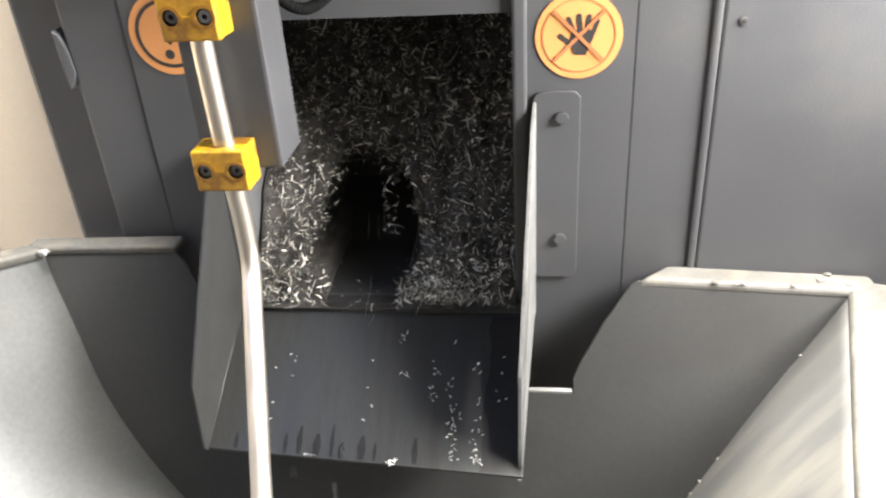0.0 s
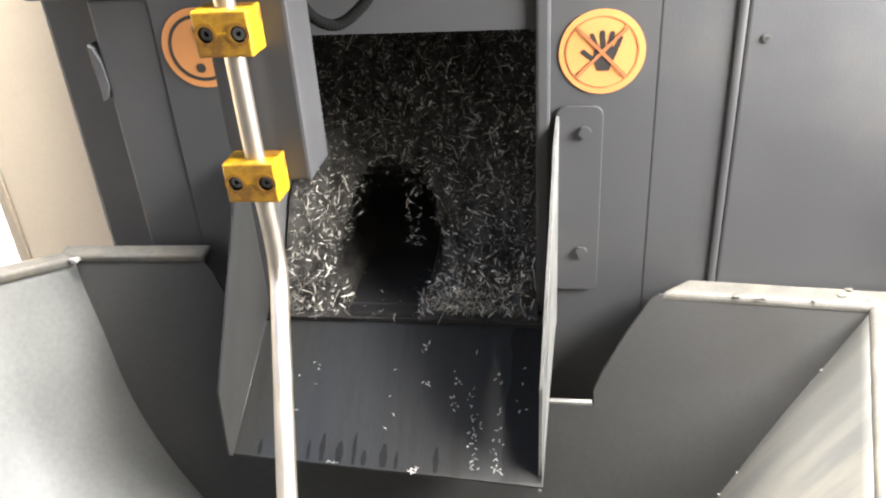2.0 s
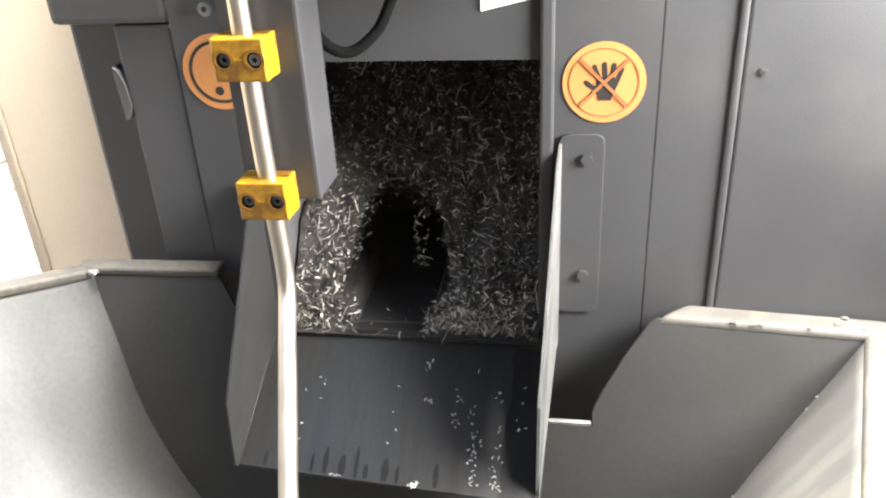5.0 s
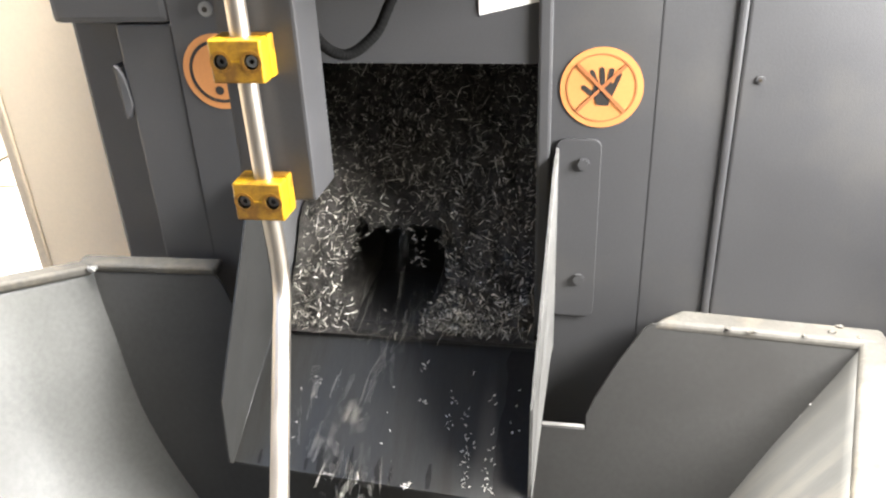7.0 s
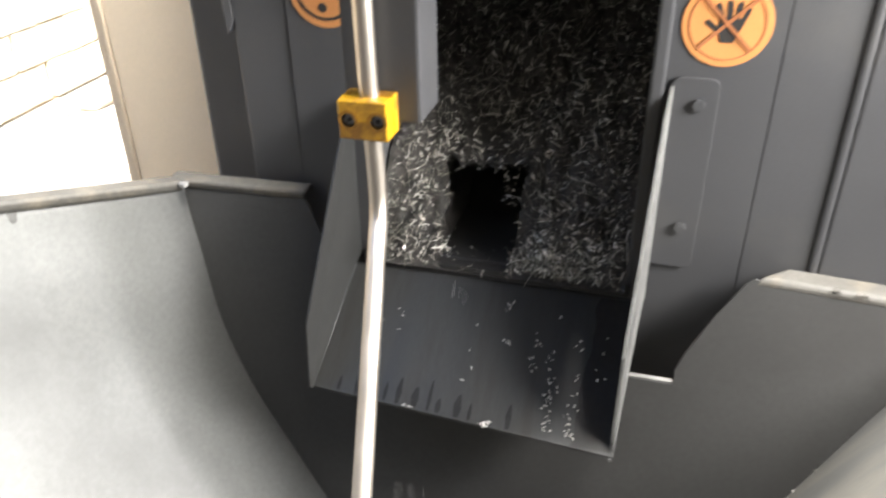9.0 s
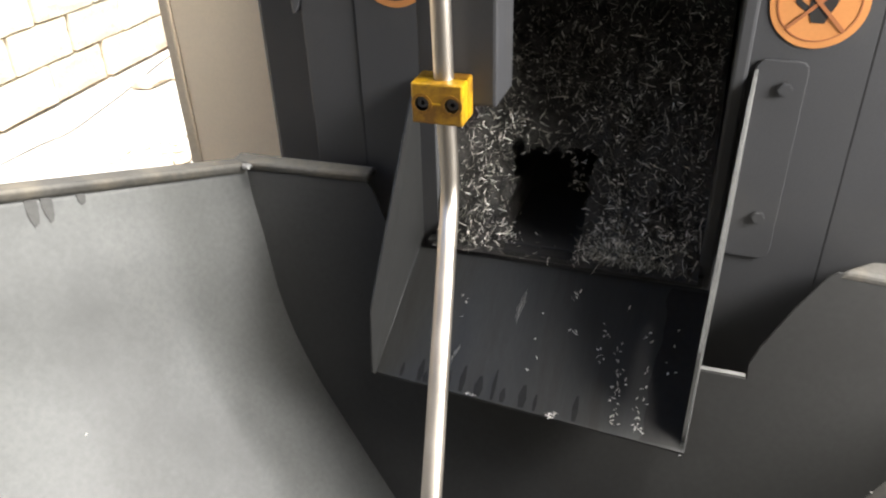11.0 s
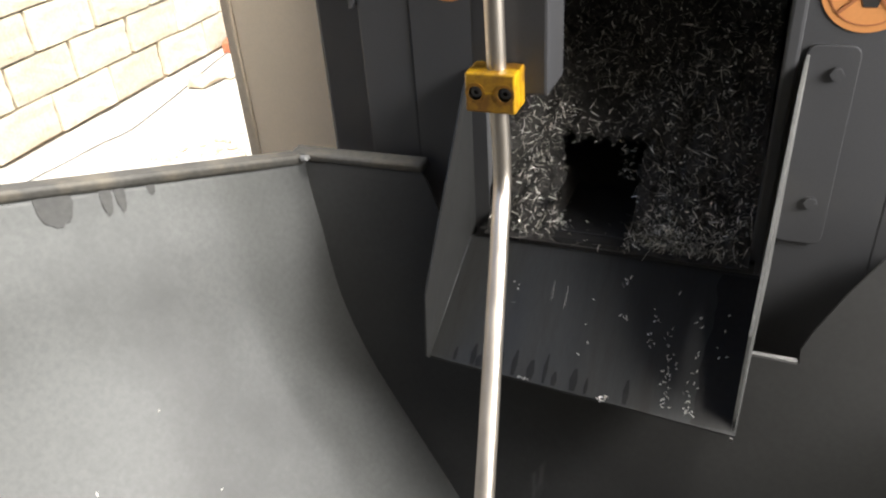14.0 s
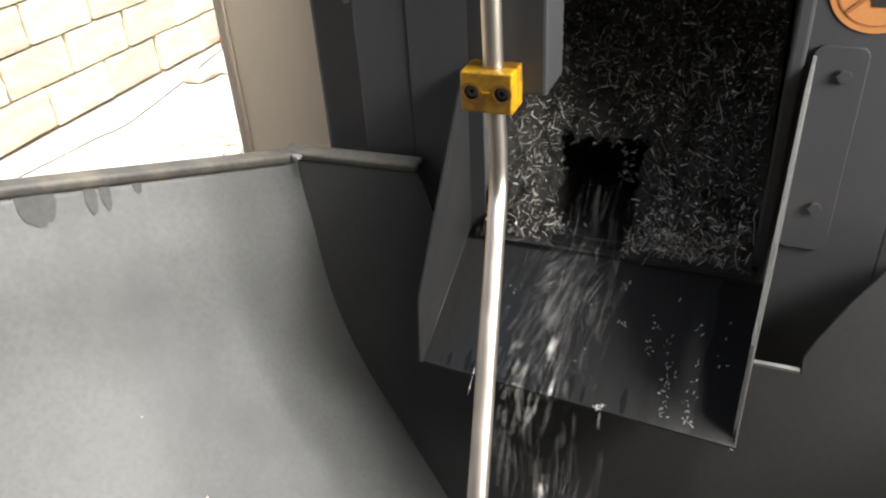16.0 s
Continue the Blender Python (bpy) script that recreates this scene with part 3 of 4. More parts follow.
def left_x(z):
    """The left wall's x at height z, where it meets the back wall."""
    for p, q in zip(LEFT_CURVE, LEFT_CURVE[1:]):
        if q.z <= z <= p.z:
            return p.x + (q.x - p.x) * (p.z - z) / (p.z - q.z)
    return LEFT_CURVE[0].x


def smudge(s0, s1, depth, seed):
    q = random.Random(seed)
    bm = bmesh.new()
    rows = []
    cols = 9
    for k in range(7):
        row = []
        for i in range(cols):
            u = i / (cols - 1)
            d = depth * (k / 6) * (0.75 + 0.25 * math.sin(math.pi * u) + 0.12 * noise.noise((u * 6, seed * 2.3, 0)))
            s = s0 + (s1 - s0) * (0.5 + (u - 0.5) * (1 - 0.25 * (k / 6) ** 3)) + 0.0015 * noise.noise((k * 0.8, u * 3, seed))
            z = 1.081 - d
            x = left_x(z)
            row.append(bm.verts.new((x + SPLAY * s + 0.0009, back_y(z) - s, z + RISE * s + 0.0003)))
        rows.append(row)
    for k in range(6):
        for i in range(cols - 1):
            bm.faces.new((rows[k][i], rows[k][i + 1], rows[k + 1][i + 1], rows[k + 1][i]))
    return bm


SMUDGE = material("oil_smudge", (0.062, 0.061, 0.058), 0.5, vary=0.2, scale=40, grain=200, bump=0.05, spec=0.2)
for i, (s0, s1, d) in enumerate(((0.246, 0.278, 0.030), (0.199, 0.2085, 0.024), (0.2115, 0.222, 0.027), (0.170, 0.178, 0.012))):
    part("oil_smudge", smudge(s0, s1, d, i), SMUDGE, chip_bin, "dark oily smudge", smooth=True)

# dark runs of oil at the tray's lower edge
for i, (x, ln) in enumerate(((-0.372, 0.014), (-0.351, 0.022), (-0.343, 0.012), (-0.318, 0.018), (-0.303, 0.026), (-0.284, 0.020), (-0.268, 0.030), (-0.257, 0.014), (-0.236, 0.022), (-0.222, 0.016), (-0.180, 0.024))):
    w = 0.0022 + 0.0012 * (i % 3)
    y1 = 0.5995 - 0.017 * (x + 0.40) / 0.33 + 0.001
    bm = bmesh.new()
    vs = [bm.verts.new((x + dx, y, tray_z(y) + 0.0007)) for dx, y in ((-w * 0.6, y1), (w * 0.6, y1), (w, y1 + ln * 0.4), (w * 0.4, y1 + ln), (-w * 0.3, y1 + ln * 0.95), (-w, y1 + ln * 0.5))]
    bm.faces.new(vs)
    part("oil_run", bm, GREASE, tray, "dark run of oil")

# darker strip of the tray along its flange, with an uneven inner edge
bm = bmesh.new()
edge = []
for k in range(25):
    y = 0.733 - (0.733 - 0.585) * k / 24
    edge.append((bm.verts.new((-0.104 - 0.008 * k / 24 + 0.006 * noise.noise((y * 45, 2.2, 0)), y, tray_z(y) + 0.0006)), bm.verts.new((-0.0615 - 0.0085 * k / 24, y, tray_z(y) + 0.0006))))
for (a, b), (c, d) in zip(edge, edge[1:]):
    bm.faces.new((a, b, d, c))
part("oil_film", bm, DARK_STRIP, tray, "darker strip along the flange")

# ---- metal chips ----
def add_chip(verts, faces, rng, centre, normal, length, width, lift=0.0):
    """One curled ribbon, laid about the surface with some tilt."""
    n = Vector(normal)
    d = Vector((rng.gauss(0, 1), rng.gauss(0, 1), rng.gauss(0, 1)))
    d = (d - n * d.dot(n) * 0.6).normalized()
    s = d.cross(n + Vector((rng.uniform(-.6, .6), rng.uniform(-.6, .6), rng.uniform(-.6, .6)))).normalized()
    u = s.cross(d)
    curl = rng.uniform(-3.4, 3.4)
    twist = rng.uniform(-0.9, 0.9)
    k0 = len(verts)
    segs = 4
    c = Vector(centre) + n * lift
    for i in range(segs + 1):
        t = i / segs - 0.5
        a = curl * t
        p = c + d * (length * math.sin(a) / curl if abs(curl) > .05 else length * t) + u * (length * (1 - math.cos(a)) / curl if abs(curl) > .05 else 0)
        w = (s * math.cos(twist * t) + u * math.sin(twist * t)) * width * 0.5 * (1 - 0.5 * abs(2 * t) ** 2)
        verts.append(p - w), verts.append(p + w)
    for i in range(segs):
        a = k0 + 2 * i
        faces.append((a, a + 1, a + 3, a + 2))


def chip_mesh(name, verts, faces, mat=None):
    me = bpy.data.meshes.new(name)
    me.from_pydata([tuple(v) for v in verts], [], faces)
    me.materials.append(mat or CHIP)
    return me


def smoothstep(a, b, x):
    t = max(0.0, min(1.0, (x - a) / (b - a)))
    return t * t * (3 - 2 * t)


# mouth of the hollow under the heap's crust, as x and y on the heap's slope
MOUTH = [(-0.215, 0.735), (-0.208, 0.757), (-0.190, 0.780), (-0.184, 0.800), (-0.192, 0.826), (-0.206, 0.850), (-0.224, 0.868), (-0.246, 0.879), (-0.270, 0.878), (-0.292, 0.868),
         (-0.306, 0.850), (-0.311, 0.825), (-0.313, 0.800), (-0.326, 0.775), (-0.318, 0.760), (-0.296, 0.749), (-0.292, 0.735)]


def mouth_line():
    pts = []
    for i, p in enumerate(smooth_line([(x, y, 0) for x, y in MOUTH], 5)):
        k = 0.0045 * (noise.noise((p.x * 90, p.y * 90, 2.0)) + 0.7 * noise.noise((p.x * 210, p.y * 210, 5.0)))
        out = Vector((p.x + 0.255, p.y - 0.80, 0)).normalized()
        pts.append((p.x + out.x * k, p.y + out.y * k))
    return pts


MOUTH_LINE = mouth_line()


def in_mouth(x, y, grow=0.0):
    """Whether a place on the slope lies in the hollow's mouth."""
    x, y = -0.255 + (x + 0.255) / (1 + grow), 0.80 + (y - 0.80) / (1 + grow)
    hit = False
    for (xa, ya), (xb, yb) in zip(MOUTH_LINE, MOUTH_LINE[1:] + MOUTH_LINE[:1]):
        if (ya > y) != (yb > y) and x < xa + (xb - xa) * (y - ya) / (yb - ya):
            hit = not hit
    return hit


def heap_z(x, y):
    floor_z = OZ0 - 0.002 + max(0.0, y - 0.887) * 0.38
    top = 1.028 + 0.98 * (y - 0.752) + 0.014 * noise.noise((x * 21, y * 21, 0.5)) + 0.008 * noise.noise((x * 70, y * 70, 4.5))
    edge = 0.746 - 0.010 * smoothstep(-0.24, -0.19, x)
    return floor_z + max(0.0, top - floor_z) * smoothstep(edge - 0.012, edge + 0.014, y + 0.010 * noise.noise((x * 40, 9.0, 1.0)))


def heap_surface():
    nx, ny = 100, 130
    verts, faces = [], []
    for j in range(ny + 1):
        for i in range(nx + 1):
            x, y = OX0 + (OX1 - OX0) * i / nx, 0.732 + 0.40 * j / ny
            verts.append((x, y, heap_z(x, y) - 0.002))
    for j in range(ny):
        for i in range(nx):
            a = j * (nx + 1) + i
            if not in_mouth(OX0 + (OX1 - OX0) * (i + 0.5) / nx, 0.732 + 0.40 * (j + 0.5) / ny):
                faces.append((a, a + 1, a + nx + 2, a + nx + 1))
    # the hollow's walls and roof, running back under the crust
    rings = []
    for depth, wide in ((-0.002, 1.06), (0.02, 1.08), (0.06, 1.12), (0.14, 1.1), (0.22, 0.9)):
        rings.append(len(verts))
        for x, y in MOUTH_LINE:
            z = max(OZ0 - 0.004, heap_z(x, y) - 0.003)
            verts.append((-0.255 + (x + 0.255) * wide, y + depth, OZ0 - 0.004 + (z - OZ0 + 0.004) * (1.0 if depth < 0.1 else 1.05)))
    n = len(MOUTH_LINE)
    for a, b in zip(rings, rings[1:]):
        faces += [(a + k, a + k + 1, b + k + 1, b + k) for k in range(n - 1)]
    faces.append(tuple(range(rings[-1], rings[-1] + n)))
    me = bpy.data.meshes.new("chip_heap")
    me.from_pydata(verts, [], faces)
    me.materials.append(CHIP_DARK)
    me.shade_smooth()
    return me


def slope_normal(x, y, e=0.004):
    return Vector((-(heap_z(x + e, y) - heap_z(x - e, y)) / (2 * e), -(heap_z(x, y + e) - heap_z(x, y - e)) / (2 * e), 1)).normalized()


heap = tagged(new("chip_heap", heap_surface()), "dark heap of oily steel chips with a hollow in its foot", "metal chips", kind="stuff")
rng = random.Random(11)
V, F = [], []
while len(F) < 4 * 12500:
    x, y = rng.uniform(OX0 + 0.003, OX1 - 0.003), rng.uniform(0.732, 1.10)
    tongue = abs(x + 0.228 + 0.1 * (y - 0.84)) < 0.010 and 0.806 < y < 0.875 and rng.random() < 0.45
    if in_mouth(x, y, -0.03) and not tongue:
        continue
    near = 1 + 0.35 * (1 - smoothstep(0.76, 0.82, y))
    z = heap_z(x, y)
    if z < OZ0 + 0.004 and rng.random() < 0.8:
        continue
    add_chip(V, F, rng, (x, y, z - 0.012 * tongue), slope_normal(x, y), min(0.026, rng.lognormvariate(math.log(0.0062), 0.55) * near), rng.uniform(0.0004, 0.0013) * near, rng.uniform(-0.002, 0.0055))
# a few that hang into the hollow or lie on its bare floor
for _ in range(420):
    x, y = rng.choice(MOUTH_LINE[6:-6])
    d = rng.uniform(0.0, 0.03)
    add_chip(V, F, rng, (x + rng.gauss(0, 0.0045), y + d, heap_z(x, y) + rng.gauss(-0.003, 0.004)), (0, -0.7, 0.7), rng.uniform(0.003, 0.009), rng.uniform(0.0006, 0.0016))
for _ in range(16):
    add_chip(V, F, rng, (rng.uniform(-0.31, -0.21), rng.uniform(0.75, 0.83), OZ0 - 0.0005), (0, 0, 1), rng.uniform(0.003, 0.006), 0.001)
tagged(new("steel_chips", chip_mesh("steel_chips", V, F)), "thousands of small bright curled steel chips", "metal chips", kind="stuff")


# clumps of the crust that slide down and narrow the hollow's mouth
def crust_clump(label, x0, x1, y0, y1, count, seed):
    r = random.Random(seed)
    cx, cy = (x0 + x1) / 2, (y0 + y1) / 2
    cz = heap_z(cx, cy)
    ob = thing("chip_clump", label, "metal chips", group="sliding clumps of chips", m=pose(cx, cy, cz))
    nx, ny = 18, 10
    verts, faces = [], []

    def rag(u, v):
        """A ragged oval patch."""
        a = math.atan2(v, u)
        k = 1 + 0.30 * noise.noise((math.cos(a) * 2.2, math.sin(a) * 2.2, seed)) + 0.20 * noise.noise((math.cos(a) * 6, math.sin(a) * 6, seed))
        return (x1 - x0) / 2 * u * k, (y1 - y0) / 2 * v * k

    for side in (0, 1):
        for j in range(ny + 1):
            for i in range(nx + 1):
                u, v = 2 * i / nx - 1, 2 * j / ny - 1
                u, v = u * math.sqrt(1 - v * v / 2), v * math.sqrt(1 - u * u / 2)
                px, py = rag(u, v)
                z = heap_z(cx + px, cy + py) - cz - 0.003 - side * (0.022 * max(0.0, 1 - u * u - v * v) + 0.004)
                verts.append((px, py, z))
    n = (nx + 1) * (ny + 1)
    for j in range(ny):
        for i in range(nx):
            a = j * (nx + 1) + i
            q = (a, a + 1, a + nx + 2, a + nx + 1)
            faces.append(q), faces.append(tuple(n + k for k in reversed(q)))
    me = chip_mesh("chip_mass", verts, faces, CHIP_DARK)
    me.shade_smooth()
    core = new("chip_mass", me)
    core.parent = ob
    V, F = [], []
    for _ in range(count):
        a, d = r.uniform(0, 2 * math.pi), math.sqrt(r.random()) * 1.12
        px, py = rag(d * math.cos(a), d * math.sin(a))
        add_chip(V, F, r, (px, py, heap_z(cx + px, cy + py) - cz), slope_normal(cx + px, cy + py), min(0.022, r.lognormvariate(math.log(0.0062), 0.50)), r.uniform(0.0004, 0.0013), r.uniform(-0.002, 0.005))
    loose = new("loose_crust", chip_mesh("loose_crust", V, F))
    loose.parent = ob
    tagged(loose, kind="stuff")
    return ob, Vector((cx, cy, cz))


crust_top, crust_top_at = crust_clump("ragged clump of oily steel chips closing the hollow's top", -0.335, -0.170, 0.824, 0.900, 820, 3)
crust_left, crust_left_at = crust_clump("small clump of oily steel chips lying beside the hollow", -0.338, -0.298, 0.752, 0.835, 230, 6)
crust_right, crust_right_at = crust_clump("small clump of oily steel chips narrowing the hollow", -0.211, -0.170, 0.766, 0.844, 230, 9)
crust_low, crust_low_at = crust_clump("loose clump of oily steel chips slipping out of the hollow", -0.312, -0.212, 0.790, 0.846, 420, 4)

# paler, larger chips that crowd over the lip
V, F = [], []
for _ in range(520):
    x = rng.triangular(-0.212, -0.086, -0.175)
    y = 0.738 + abs(rng.gauss(0, 0.014)) + 0.03 * max(0.0, -0.195 - x)
    add_chip(V, F, rng, (x, y, max(OZ0, heap_z(x, y)) + rng.uniform(0.0, 0.006)), slope_normal(x, y), rng.uniform(0.004, 0.014), rng.uniform(0.0006, 0.0014))
for _ in range(45):
    x, y = rng.uniform(-0.372, -0.325), 0.738 + abs(rng.gauss(0, 0.012))
    add_chip(V, F, rng, (x, y, max(OZ0, heap_z(x, y)) + rng.uniform(0.0, 0.005)), slope_normal(x, y), rng.uniform(0.004, 0.010), rng.uniform(0.0007, 0.0016))
tagged(new("clean_chips", chip_mesh("clean_chips", V, F, CHIP_LIP)), "bright curled steel chips crowding over the lip", "metal chips", kind="stuff")

# chips that lie on the tray, in runs down its slope
V, F = [], []
for x, y0, y1, n in ((-0.145, 0.708, 0.60, 16), (-0.164, 0.690, 0.645, 12), (-0.118, 0.700, 0.590, 22), (-0.141, 0.640, 0.590, 18), (-0.204, 0.716, 0.704, 7), (-0.198, 0.675, 0.668, 4),
                     (-0.201, 0.594, 0.587, 9), (-0.29, 0.5955, 0.593, 6), (-0.324, 0.70, 0.66, 4), (-0.115, 0.60, 0.588, 5), (-0.23, 0.72, 0.60, 4), (-0.09, 0.70, 0.60, 5), (-0.34, 0.70, 0.61, 4)):
    for _ in range(n):
        px, py = x + rng.gauss(0, 0.0032), rng.uniform(y1, y0)
        add_chip(V, F, rng, (px, py, tray_z(py) + 0.0012), (0, -0.5, 0.86), rng.uniform(0.0022, 0.0065), rng.uniform(0.0009, 0.0019))
tagged(new("tray_chips", chip_mesh("tray_chips", V, F, CHIP_BRIGHT)), "scattered small steel chips lying on the chute tray", "metal chips", kind="stuff")

# a few specks in the bin's wall and rim
V, F = [], []
for k in range(26):
    i = rng.randrange(1, 7)
    (xa, za), (xb, zb) = LEFT[i], LEFT[i + 1]
    t = rng.random()
    add_chip(V, F, rng, (xa + (xb - xa) * t + 0.002, rng.uniform(-0.1, 0.5), za + (zb - za) * t + 0.002), (0.7, 0, 0.7), 0.004, 0.0016)
tagged(new("bin_chips", chip_mesh("bin_chips", V, F, CHIP_BRIGHT)), "tiny steel chips stuck on the bin wall", "metal chips", kind="stuff")


# ---- falling chips ----
def loose_chip(rng):
    V, F = [], []
    add_chip(V, F, rng, (0, 0, 0), Vector((rng.gauss(0, 1), rng.gauss(0, 1), rng.gauss(0, 1))).normalized(), rng.uniform(0.0045, 0.011), rng.uniform(0.0012, 0.0028))
    return chip_mesh("chip", V, F, CHIP_BRIGHT)


FALLS = []       # (seconds at which it leaves the lip, x there, sideways drift, chips, spread)
frng = random.Random(5)
for t0, t1, n, chips, x0, dx in ((-0.25, 1.15, 24, 2, -0.235, -0.045), (1.6, 1.75, 2, 1, -0.25, -0.04), (2.2, 2.45, 5, 2, -0.24, -0.04), (2.6, 2.7, 2, 1, -0.24, -0.04),
                                 (5.75, 6.2, 16, 13, -0.245, -0.04), (6.12, 6.60, 34, 26, -0.245, -0.035), (6.55, 6.95, 20, 8, -0.262, -0.03), (6.9, 7.65, 20, 4, -0.295, -0.03), (6.95, 7.65, 22, 4, -0.235, -0.03),
                                 (7.84, 8.04, 28, 22, -0.247, -0.018), (8.05, 9.7, 20, 3, -0.25, -0.04), (9.9, 12.4, 8, 3, -0.25, -0.04), (12.6, 14.6, 16, 3, -0.25, -0.03), (12.62, 12.88, 10, 5, -0.240, -0.03), (14.15, 14.25, 2, 3, -0.255, -0.04),
                                 (15.2, 15.75, 40, 18, -0.215, -0.05), (15.7, 16.2, 30, 18, -0.247, -0.03)):
    for _ in range(n):
        FALLS.append((frng.uniform(t0, t1), frng.gauss(x0, 0.0135), dx * frng.uniform(0.2, 1.8), max(1, round(chips * frng.uniform(0.6, 1.4))), 0.004 + 0.0009 * min(14, chips)))

LOOSE = [loose_chip(frng) for _ in range(16)]
falling = []
for tl, x, dx, chips, spread in FALLS:
    ob = thing("falling_chips", "loose bright steel chips sliding out of the opening", "metal chips", group="falling chips")
    for _ in range(chips):
        c = new("chip", frng.choice(LOOSE))
        c.parent = ob
        s = spread if chips > 1 else 0.0
        c.matrix_basis = pose(frng.gauss(0, s), frng.gauss(0, s * 0.6), frng.gauss(0, s * 1.5), frng.uniform(0, 360), frng.uniform(0, 360), 0)
    falling.append((ob, tl, x, dx))


# a clump that slides forward and stays on the lip
stuck = thing("stuck_chips", "small bright clump of steel chips caught on the lip", "metal chips")
for _ in range(110):
    c = new("chip", frng.choice(LOOSE))
    c.parent = stuck
    c.matrix_basis = pose(frng.gauss(0, 0.011), frng.gauss(0, 0.006), abs(frng.gauss(0.005, 0.010)), frng.uniform(0, 360), frng.uniform(0, 360), frng.uniform(0, 360)) @ Matrix.Diagonal((0.7, 0.7, 0.7, 1))


def fall_rows(tl, x, dx, rng):
    """Rest in the heap, slide down the channel, skim the tray, drop into the bin and rest."""
    sx = -0.275 + (x + 0.275) * 0.6
    y0 = rng.uniform(0.93, 1.03)
    spin = [rng.uniform(-1, 1) for _ in range(3)]
    pts = []
    slide = 0.30
    for k in range(6):                     # down the channel, gaining speed
        u = (k / 5) ** 2
        y = y0 + (0.742 - y0) * u
        pts.append((tl - slide + slide * k / 5, sx + (x - sx) * u, y, max(OZ0 + 0.006, 1.02 + 0.9 * (y0 - 0.742) * (1 - u) ** 1.5) + (0.004 if k else -0.035)))
    vy, hop = rng.uniform(0.55, 0.95), rng.uniform(0.004, 0.03)
    t_end = 0.15 / vy
    for k in (1, 2, 3):                    # skimming the tray
        u = k / 3
        y = 0.742 - 0.15 * u
        pts.append((tl + t_end * (u * 0.8 + 0.2 * u * u) * 0.85, x + dx * u, y, tray_z(y) + 0.006 + hop * math.sin(math.pi * min(1, u * 1.1))))
    t3, x3, y3, z3 = pts[-1]
    vz = 0.75
    for k in (1, 2, 3, 4, 5):              # free fall
        dt = 0.05 * k
        pts.append((t3 + dt, x3 + dx * 0.1 * dt / 0.2, y3 - vy * 0.4 * dt, z3 - vz * dt - 4.9 * dt * dt))
    t4, x4, y4, z4 = pts[-1]
    pts.append((t4 + 0.06, max(-0.21, min(-0.13, x4)), y4 - 0.03, 0.492))
    rows = []
    for i, (t, px, py, pz) in enumerate(pts):
        a = 28 * i
        rows.append((t, pose(px, py, pz, spin[0] * a, spin[1] * a, spin[2] * a)))
    def at(t):
        """The pose at t, on a straight line between rows."""
        if t <= rows[0][0]:
            return rows[0][1]
        for (ta, ma), (tb, mb) in zip(rows, rows[1:]):
            if ta <= t <= tb:
                return ma.lerp(mb, (t - ta) / (tb - ta))
        return rows[-1][1]

    rows = [(0.0, at(0.0))] + [(t, m) for t, m in rows if 0.0 < t < 16.0] + [(16.0, at(16.0))]
    clean = []
    for t, m in rows:
        if not clean or frame(t) > frame(clean[-1][0]):
            clean.append((t, m))
    return clean


# ---- yard wall, stones and cable ----
WX = -3.30
wall = thing("yard_wall", "sunlit wall of rough pale limestone blocks", "wall", boxed(WX - 0.22, WX - 0.034, -1.5, 9.0, 0.0, 3.0), MORTAR, kind="structure")


def block_mesh(seed):
    r = random.Random(seed)
    bm = bmesh.new()
    box(bm, -0.1, 0.0, -0.197, 0.197, 0.003, 0.197)
    bmesh.ops.subdivide_edges(bm, edges=[e for e in bm.edges if abs(e.verts[0].co.x - e.verts[1].co.x) < 0.01 and e.verts[0].co.x > -0.01], cuts=5, use_grid_fill=True)
    for v in bm.verts:
        rim = abs(v.co.y) > 0.193 or v.co.z < 0.01 or v.co.z > 0.193
        if v.co.x > -0.01:
            v.co.x += -r.uniform(0.0, 0.006) if rim else 0.004 * noise.noise(v.co * 18 + Vector((seed * 3, 0, 0))) + r.uniform(-0.0015, 0.0015)
            if rim:
                v.co.y *= 1 - r.uniform(0.0, 0.03)
                v.co.z = 0.1 + (v.co.z - 0.1) * (1 - r.uniform(0.0, 0.05))
    return finish("block", bm, BLOCK)


BLOCKS = [block_mesh(s) for s in range(6)]
brng = random.Random(3)
for row in range(12):
    for k in range(-2, 20):
        ob = new("block", brng.choice(BLOCKS))
        ob.parent = wall
        ob.matrix_basis = pose(WX + brng.uniform(-0.006, 0.006), 2.465 + 0.41 * (k - 4) + (0.205 if row % 2 else 0.0) + brng.uniform(-.008, .008), 0.018 + 0.203 * row, brng.uniform(-1, 1), 0, brng.uniform(-1, 1))


def stone(seed, sx, sy, sz):
    """A broken, angular stone with a flat underside."""
    r = random.Random(seed)
    pts = [Vector((r.gauss(0, 1), r.gauss(0, 1), r.gauss(0, 1))).normalized() * r.uniform(0.75, 1.1) for _ in range(16)]
    bm = bmesh.new()
    for p in pts:
        bm.verts.new((p.x * sx, p.y * sy, max(0.0, p.z * 0.7 + 0.35) * sz))
    bmesh.ops.convex_hull(bm, input=bm.verts[:])
    bmesh.ops.delete(bm, geom=[v for v in bm.verts if not v.link_faces], context="VERTS")
    bmesh.ops.bevel(bm, geom=bm.edges[:], offset=min(sx, sz) * 0.08, segments=1, affect="EDGES")
    return bm


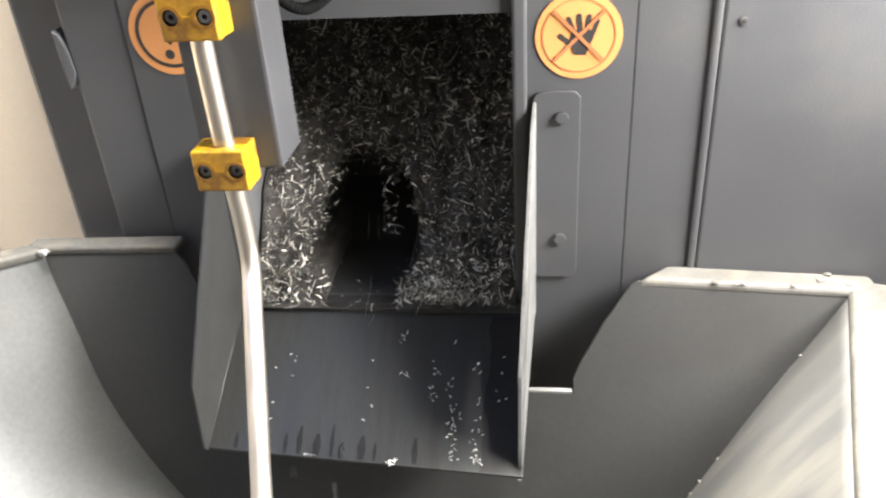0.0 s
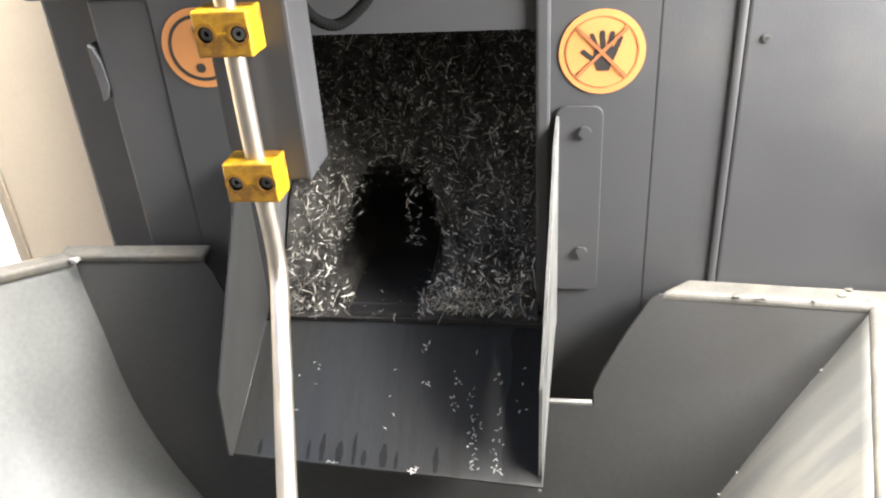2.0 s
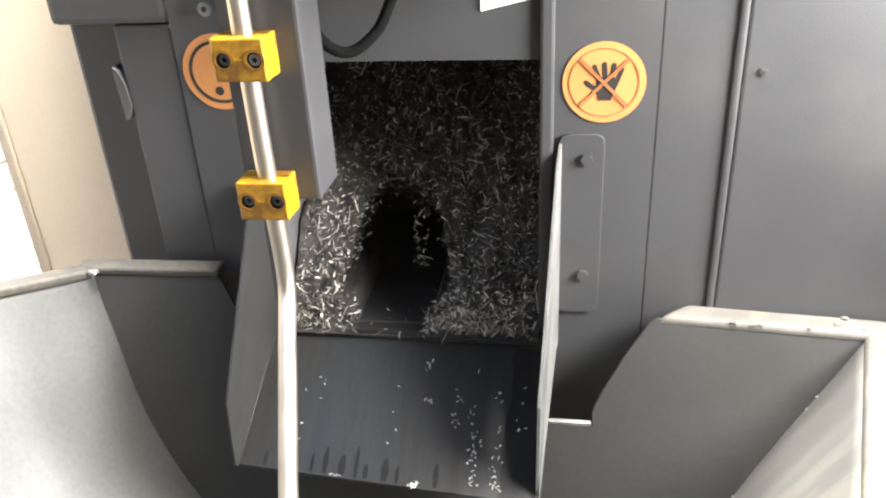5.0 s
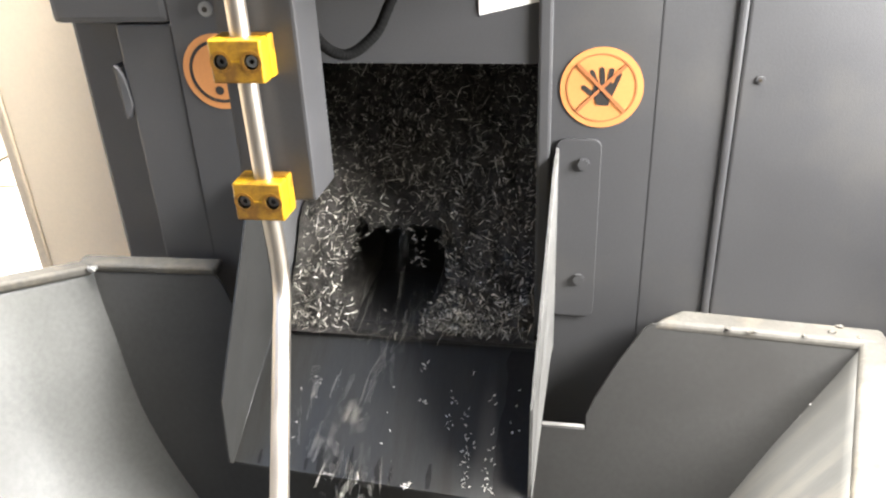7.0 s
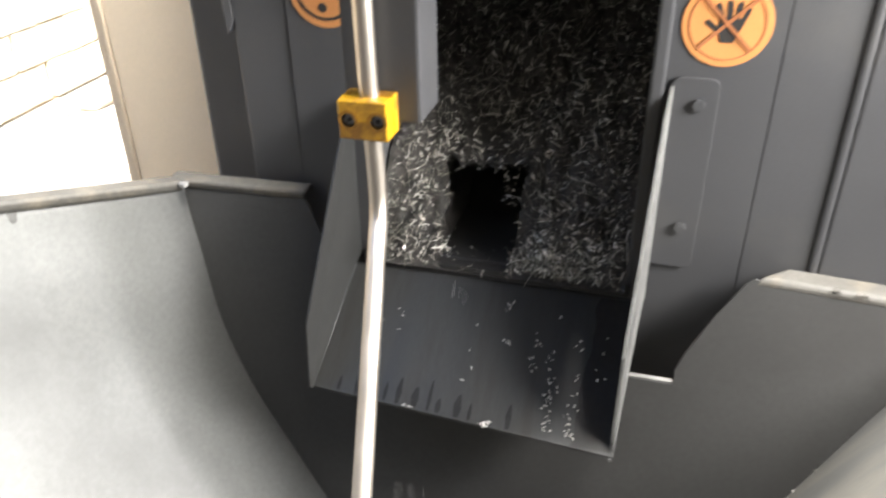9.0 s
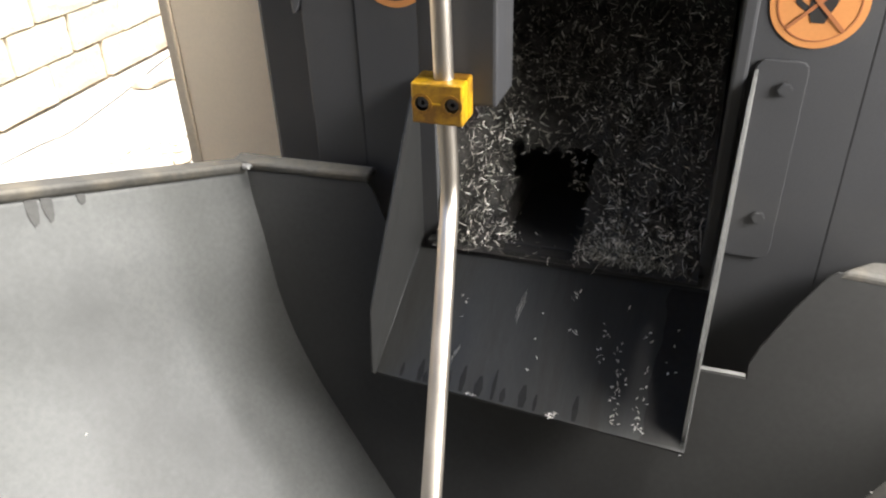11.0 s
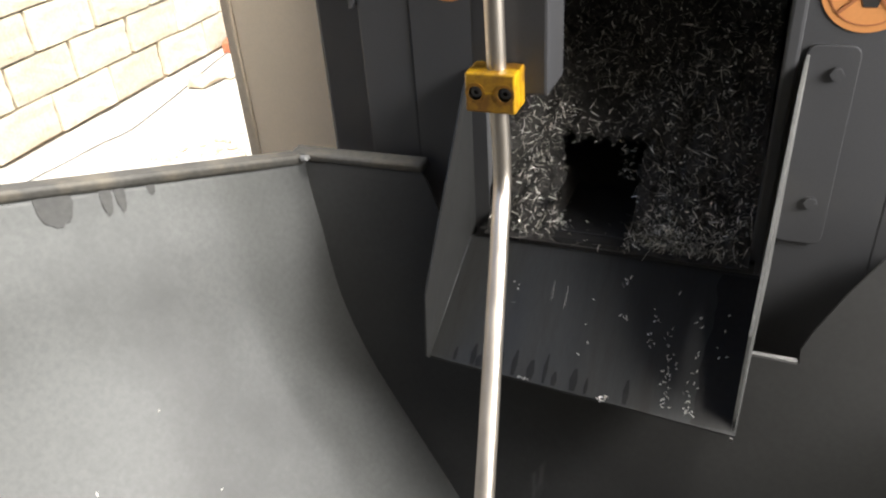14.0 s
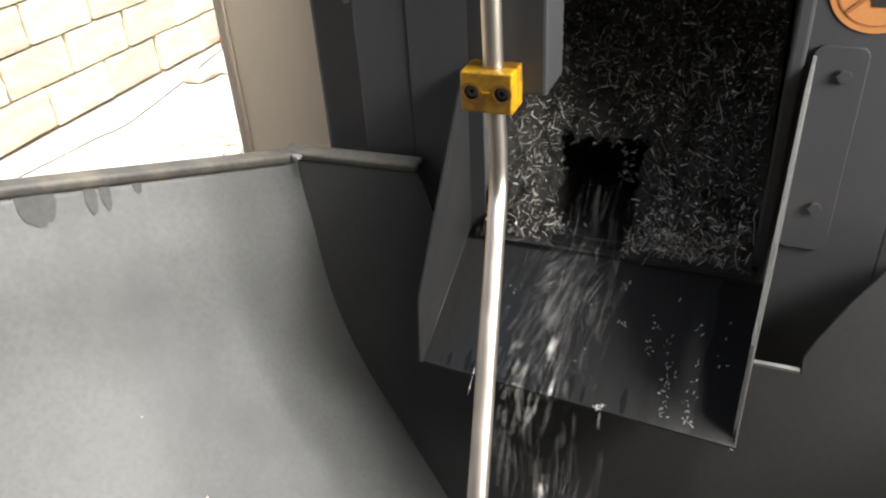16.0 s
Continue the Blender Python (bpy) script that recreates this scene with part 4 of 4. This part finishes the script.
for i, (x, y, sx, sy, sz, mat, lab, cat) in enumerate((
        (-3.02, 3.47, 0.11, 0.13, 0.07, RUBBLE, "broken pale stone lying by the yard wall", "stone"),
        (-2.93, 3.62, 0.06, 0.08, 0.04, RUBBLE, "small broken stone on the yard concrete", "stone"),
        (-2.26, 2.66, 0.05, 0.07, 0.03, RUBBLE, "small broken stone on the yard concrete", "stone"),
        (-2.34, 2.74, 0.03, 0.04, 0.02, RUBBLE, "small broken stone on the yard concrete", "stone"),
        (-2.56, 2.53, 0.03, 0.05, 0.012, RUBBLE, "small broken stone on the yard concrete", "stone"))):
    thing("stone", lab, cat, stone(i, sx, sy, sz), mat, group="loose stones", m=pose(x, y, 0.0))
srng = random.Random(17)
for k in range(22):                    # crumbs of rubble trodden about the post's foot
    u = srng.random()
    r0 = srng.uniform(0.008, 0.026)
    thing("rubble_crumb", "small crumb of rubble on the yard concrete", "stone", stone(100 + k, r0, r0 * srng.uniform(0.8, 1.5), r0 * 0.7), RUBBLE, group="rubble crumbs",
          m=pose(-2.62 + 0.42 * u + srng.gauss(0, 0.03), 2.52 + 0.22 * u + abs(srng.gauss(0, 0.10)), 0.0, 0, 0, srng.uniform(0, 360)))
thing("red_brick", "broken red brick lying at the wall's foot", "brick", boxed(-0.055, 0.055, -0.11, 0.11, 0, 0.07, bevel=0.008), RED_BRICK, m=pose(-3.22, 4.08, 0.0, 0, 0, 20))
cl = smooth_line([(-3.08, 1.6, 0.008), (-3.061, 2.205, 0.008), (-3.042, 2.374, 0.008), (-3.023, 2.615, 0.008), (-2.99, 2.782, 0.008), (-3.029, 3.051, 0.008), (-3.089, 3.376, 0.008), (-3.2, 3.894, 0.008), (-3.25, 4.6, 0.008)], 8)
thing("cable", "thin dusty grey cable lying across the yard", "cable", tube(bmesh.new(), cl, 0.0034, 8), CABLE_GREY, smooth=True)


def motions():
    r = random.Random(21)
    hidden = pose(-0.30, 0.98, heap_z(-0.30, 0.98) - 0.04)
    walk(stuck, [(0.0, hidden), (7.7, hidden), (7.85, pose(-0.295, 0.86, 1.065)), (8.0, pose(-0.297, 0.785, 1.030)), (8.1, pose(-0.300, 0.757, 1.0205)), (16.0, pose(-0.300, 0.757, 1.0205))])
    def along(at, rows):
        """Rows of a clump: seconds, and how far it lies up the slope and under the crust from its place."""
        return [(t, pose(at.x, at.y + up, at.z + up * 0.98 - deep, tilt)) for t, up, deep, tilt in rows]

    walk(crust_top, along(crust_top_at, [(0.0, 0.070, 0.030, 0), (6.25, 0.070, 0.030, 0), (6.45, 0.030, 0.008, 2), (6.8, 0.016, 0.002, 0), (7.15, 0.014, 0.002, 0), (7.4, 0.004, 0.001, -3), (7.85, 0.004, 0.001, -3), (8.05, 0.013, 0.001, 0), (16.0, 0.013, 0.001, 0)]))
    walk(crust_left, along(crust_left_at, [(0.0, 0.12, 0.034, 0), (7.1, 0.12, 0.034, 0), (7.3, 0.04, 0.008, 3), (7.5, 0.0, 0.001, 0), (16.0, 0.0, 0.001, 0)]))
    walk(crust_right, along(crust_right_at, [(0.0, 0.12, 0.034, 0), (7.0, 0.12, 0.034, 0), (7.25, 0.04, 0.008, 3), (7.5, 0.0, 0.001, 0), (16.0, 0.0, 0.001, 0)]))
    walk(crust_low, along(crust_low_at, [(0.0, 0.110, 0.034, 0), (7.05, 0.110, 0.034, 0), (7.2, 0.045, 0.010, 4), (7.45, 0.012, 0.004, 0), (7.78, 0.008, 0.006, -4)])
         + [(7.88, pose(-0.262, 0.778, 1.045, -25)), (7.98, pose(-0.266, 0.722, 1.013, -55)), (8.10, pose(-0.275, 0.655, 0.965, -80)), (8.22, pose(-0.285, 0.575, 0.86, -60)), (8.34, pose(-0.285, 0.52, 0.66, -20)), (8.42, pose(-0.20, 0.45, 0.51, 0)), (16.0, pose(-0.20, 0.45, 0.51, 0))])
    for ob, tl, x, dx in falling:
        walk(ob, fall_rows(tl, x, dx, r))


motions()
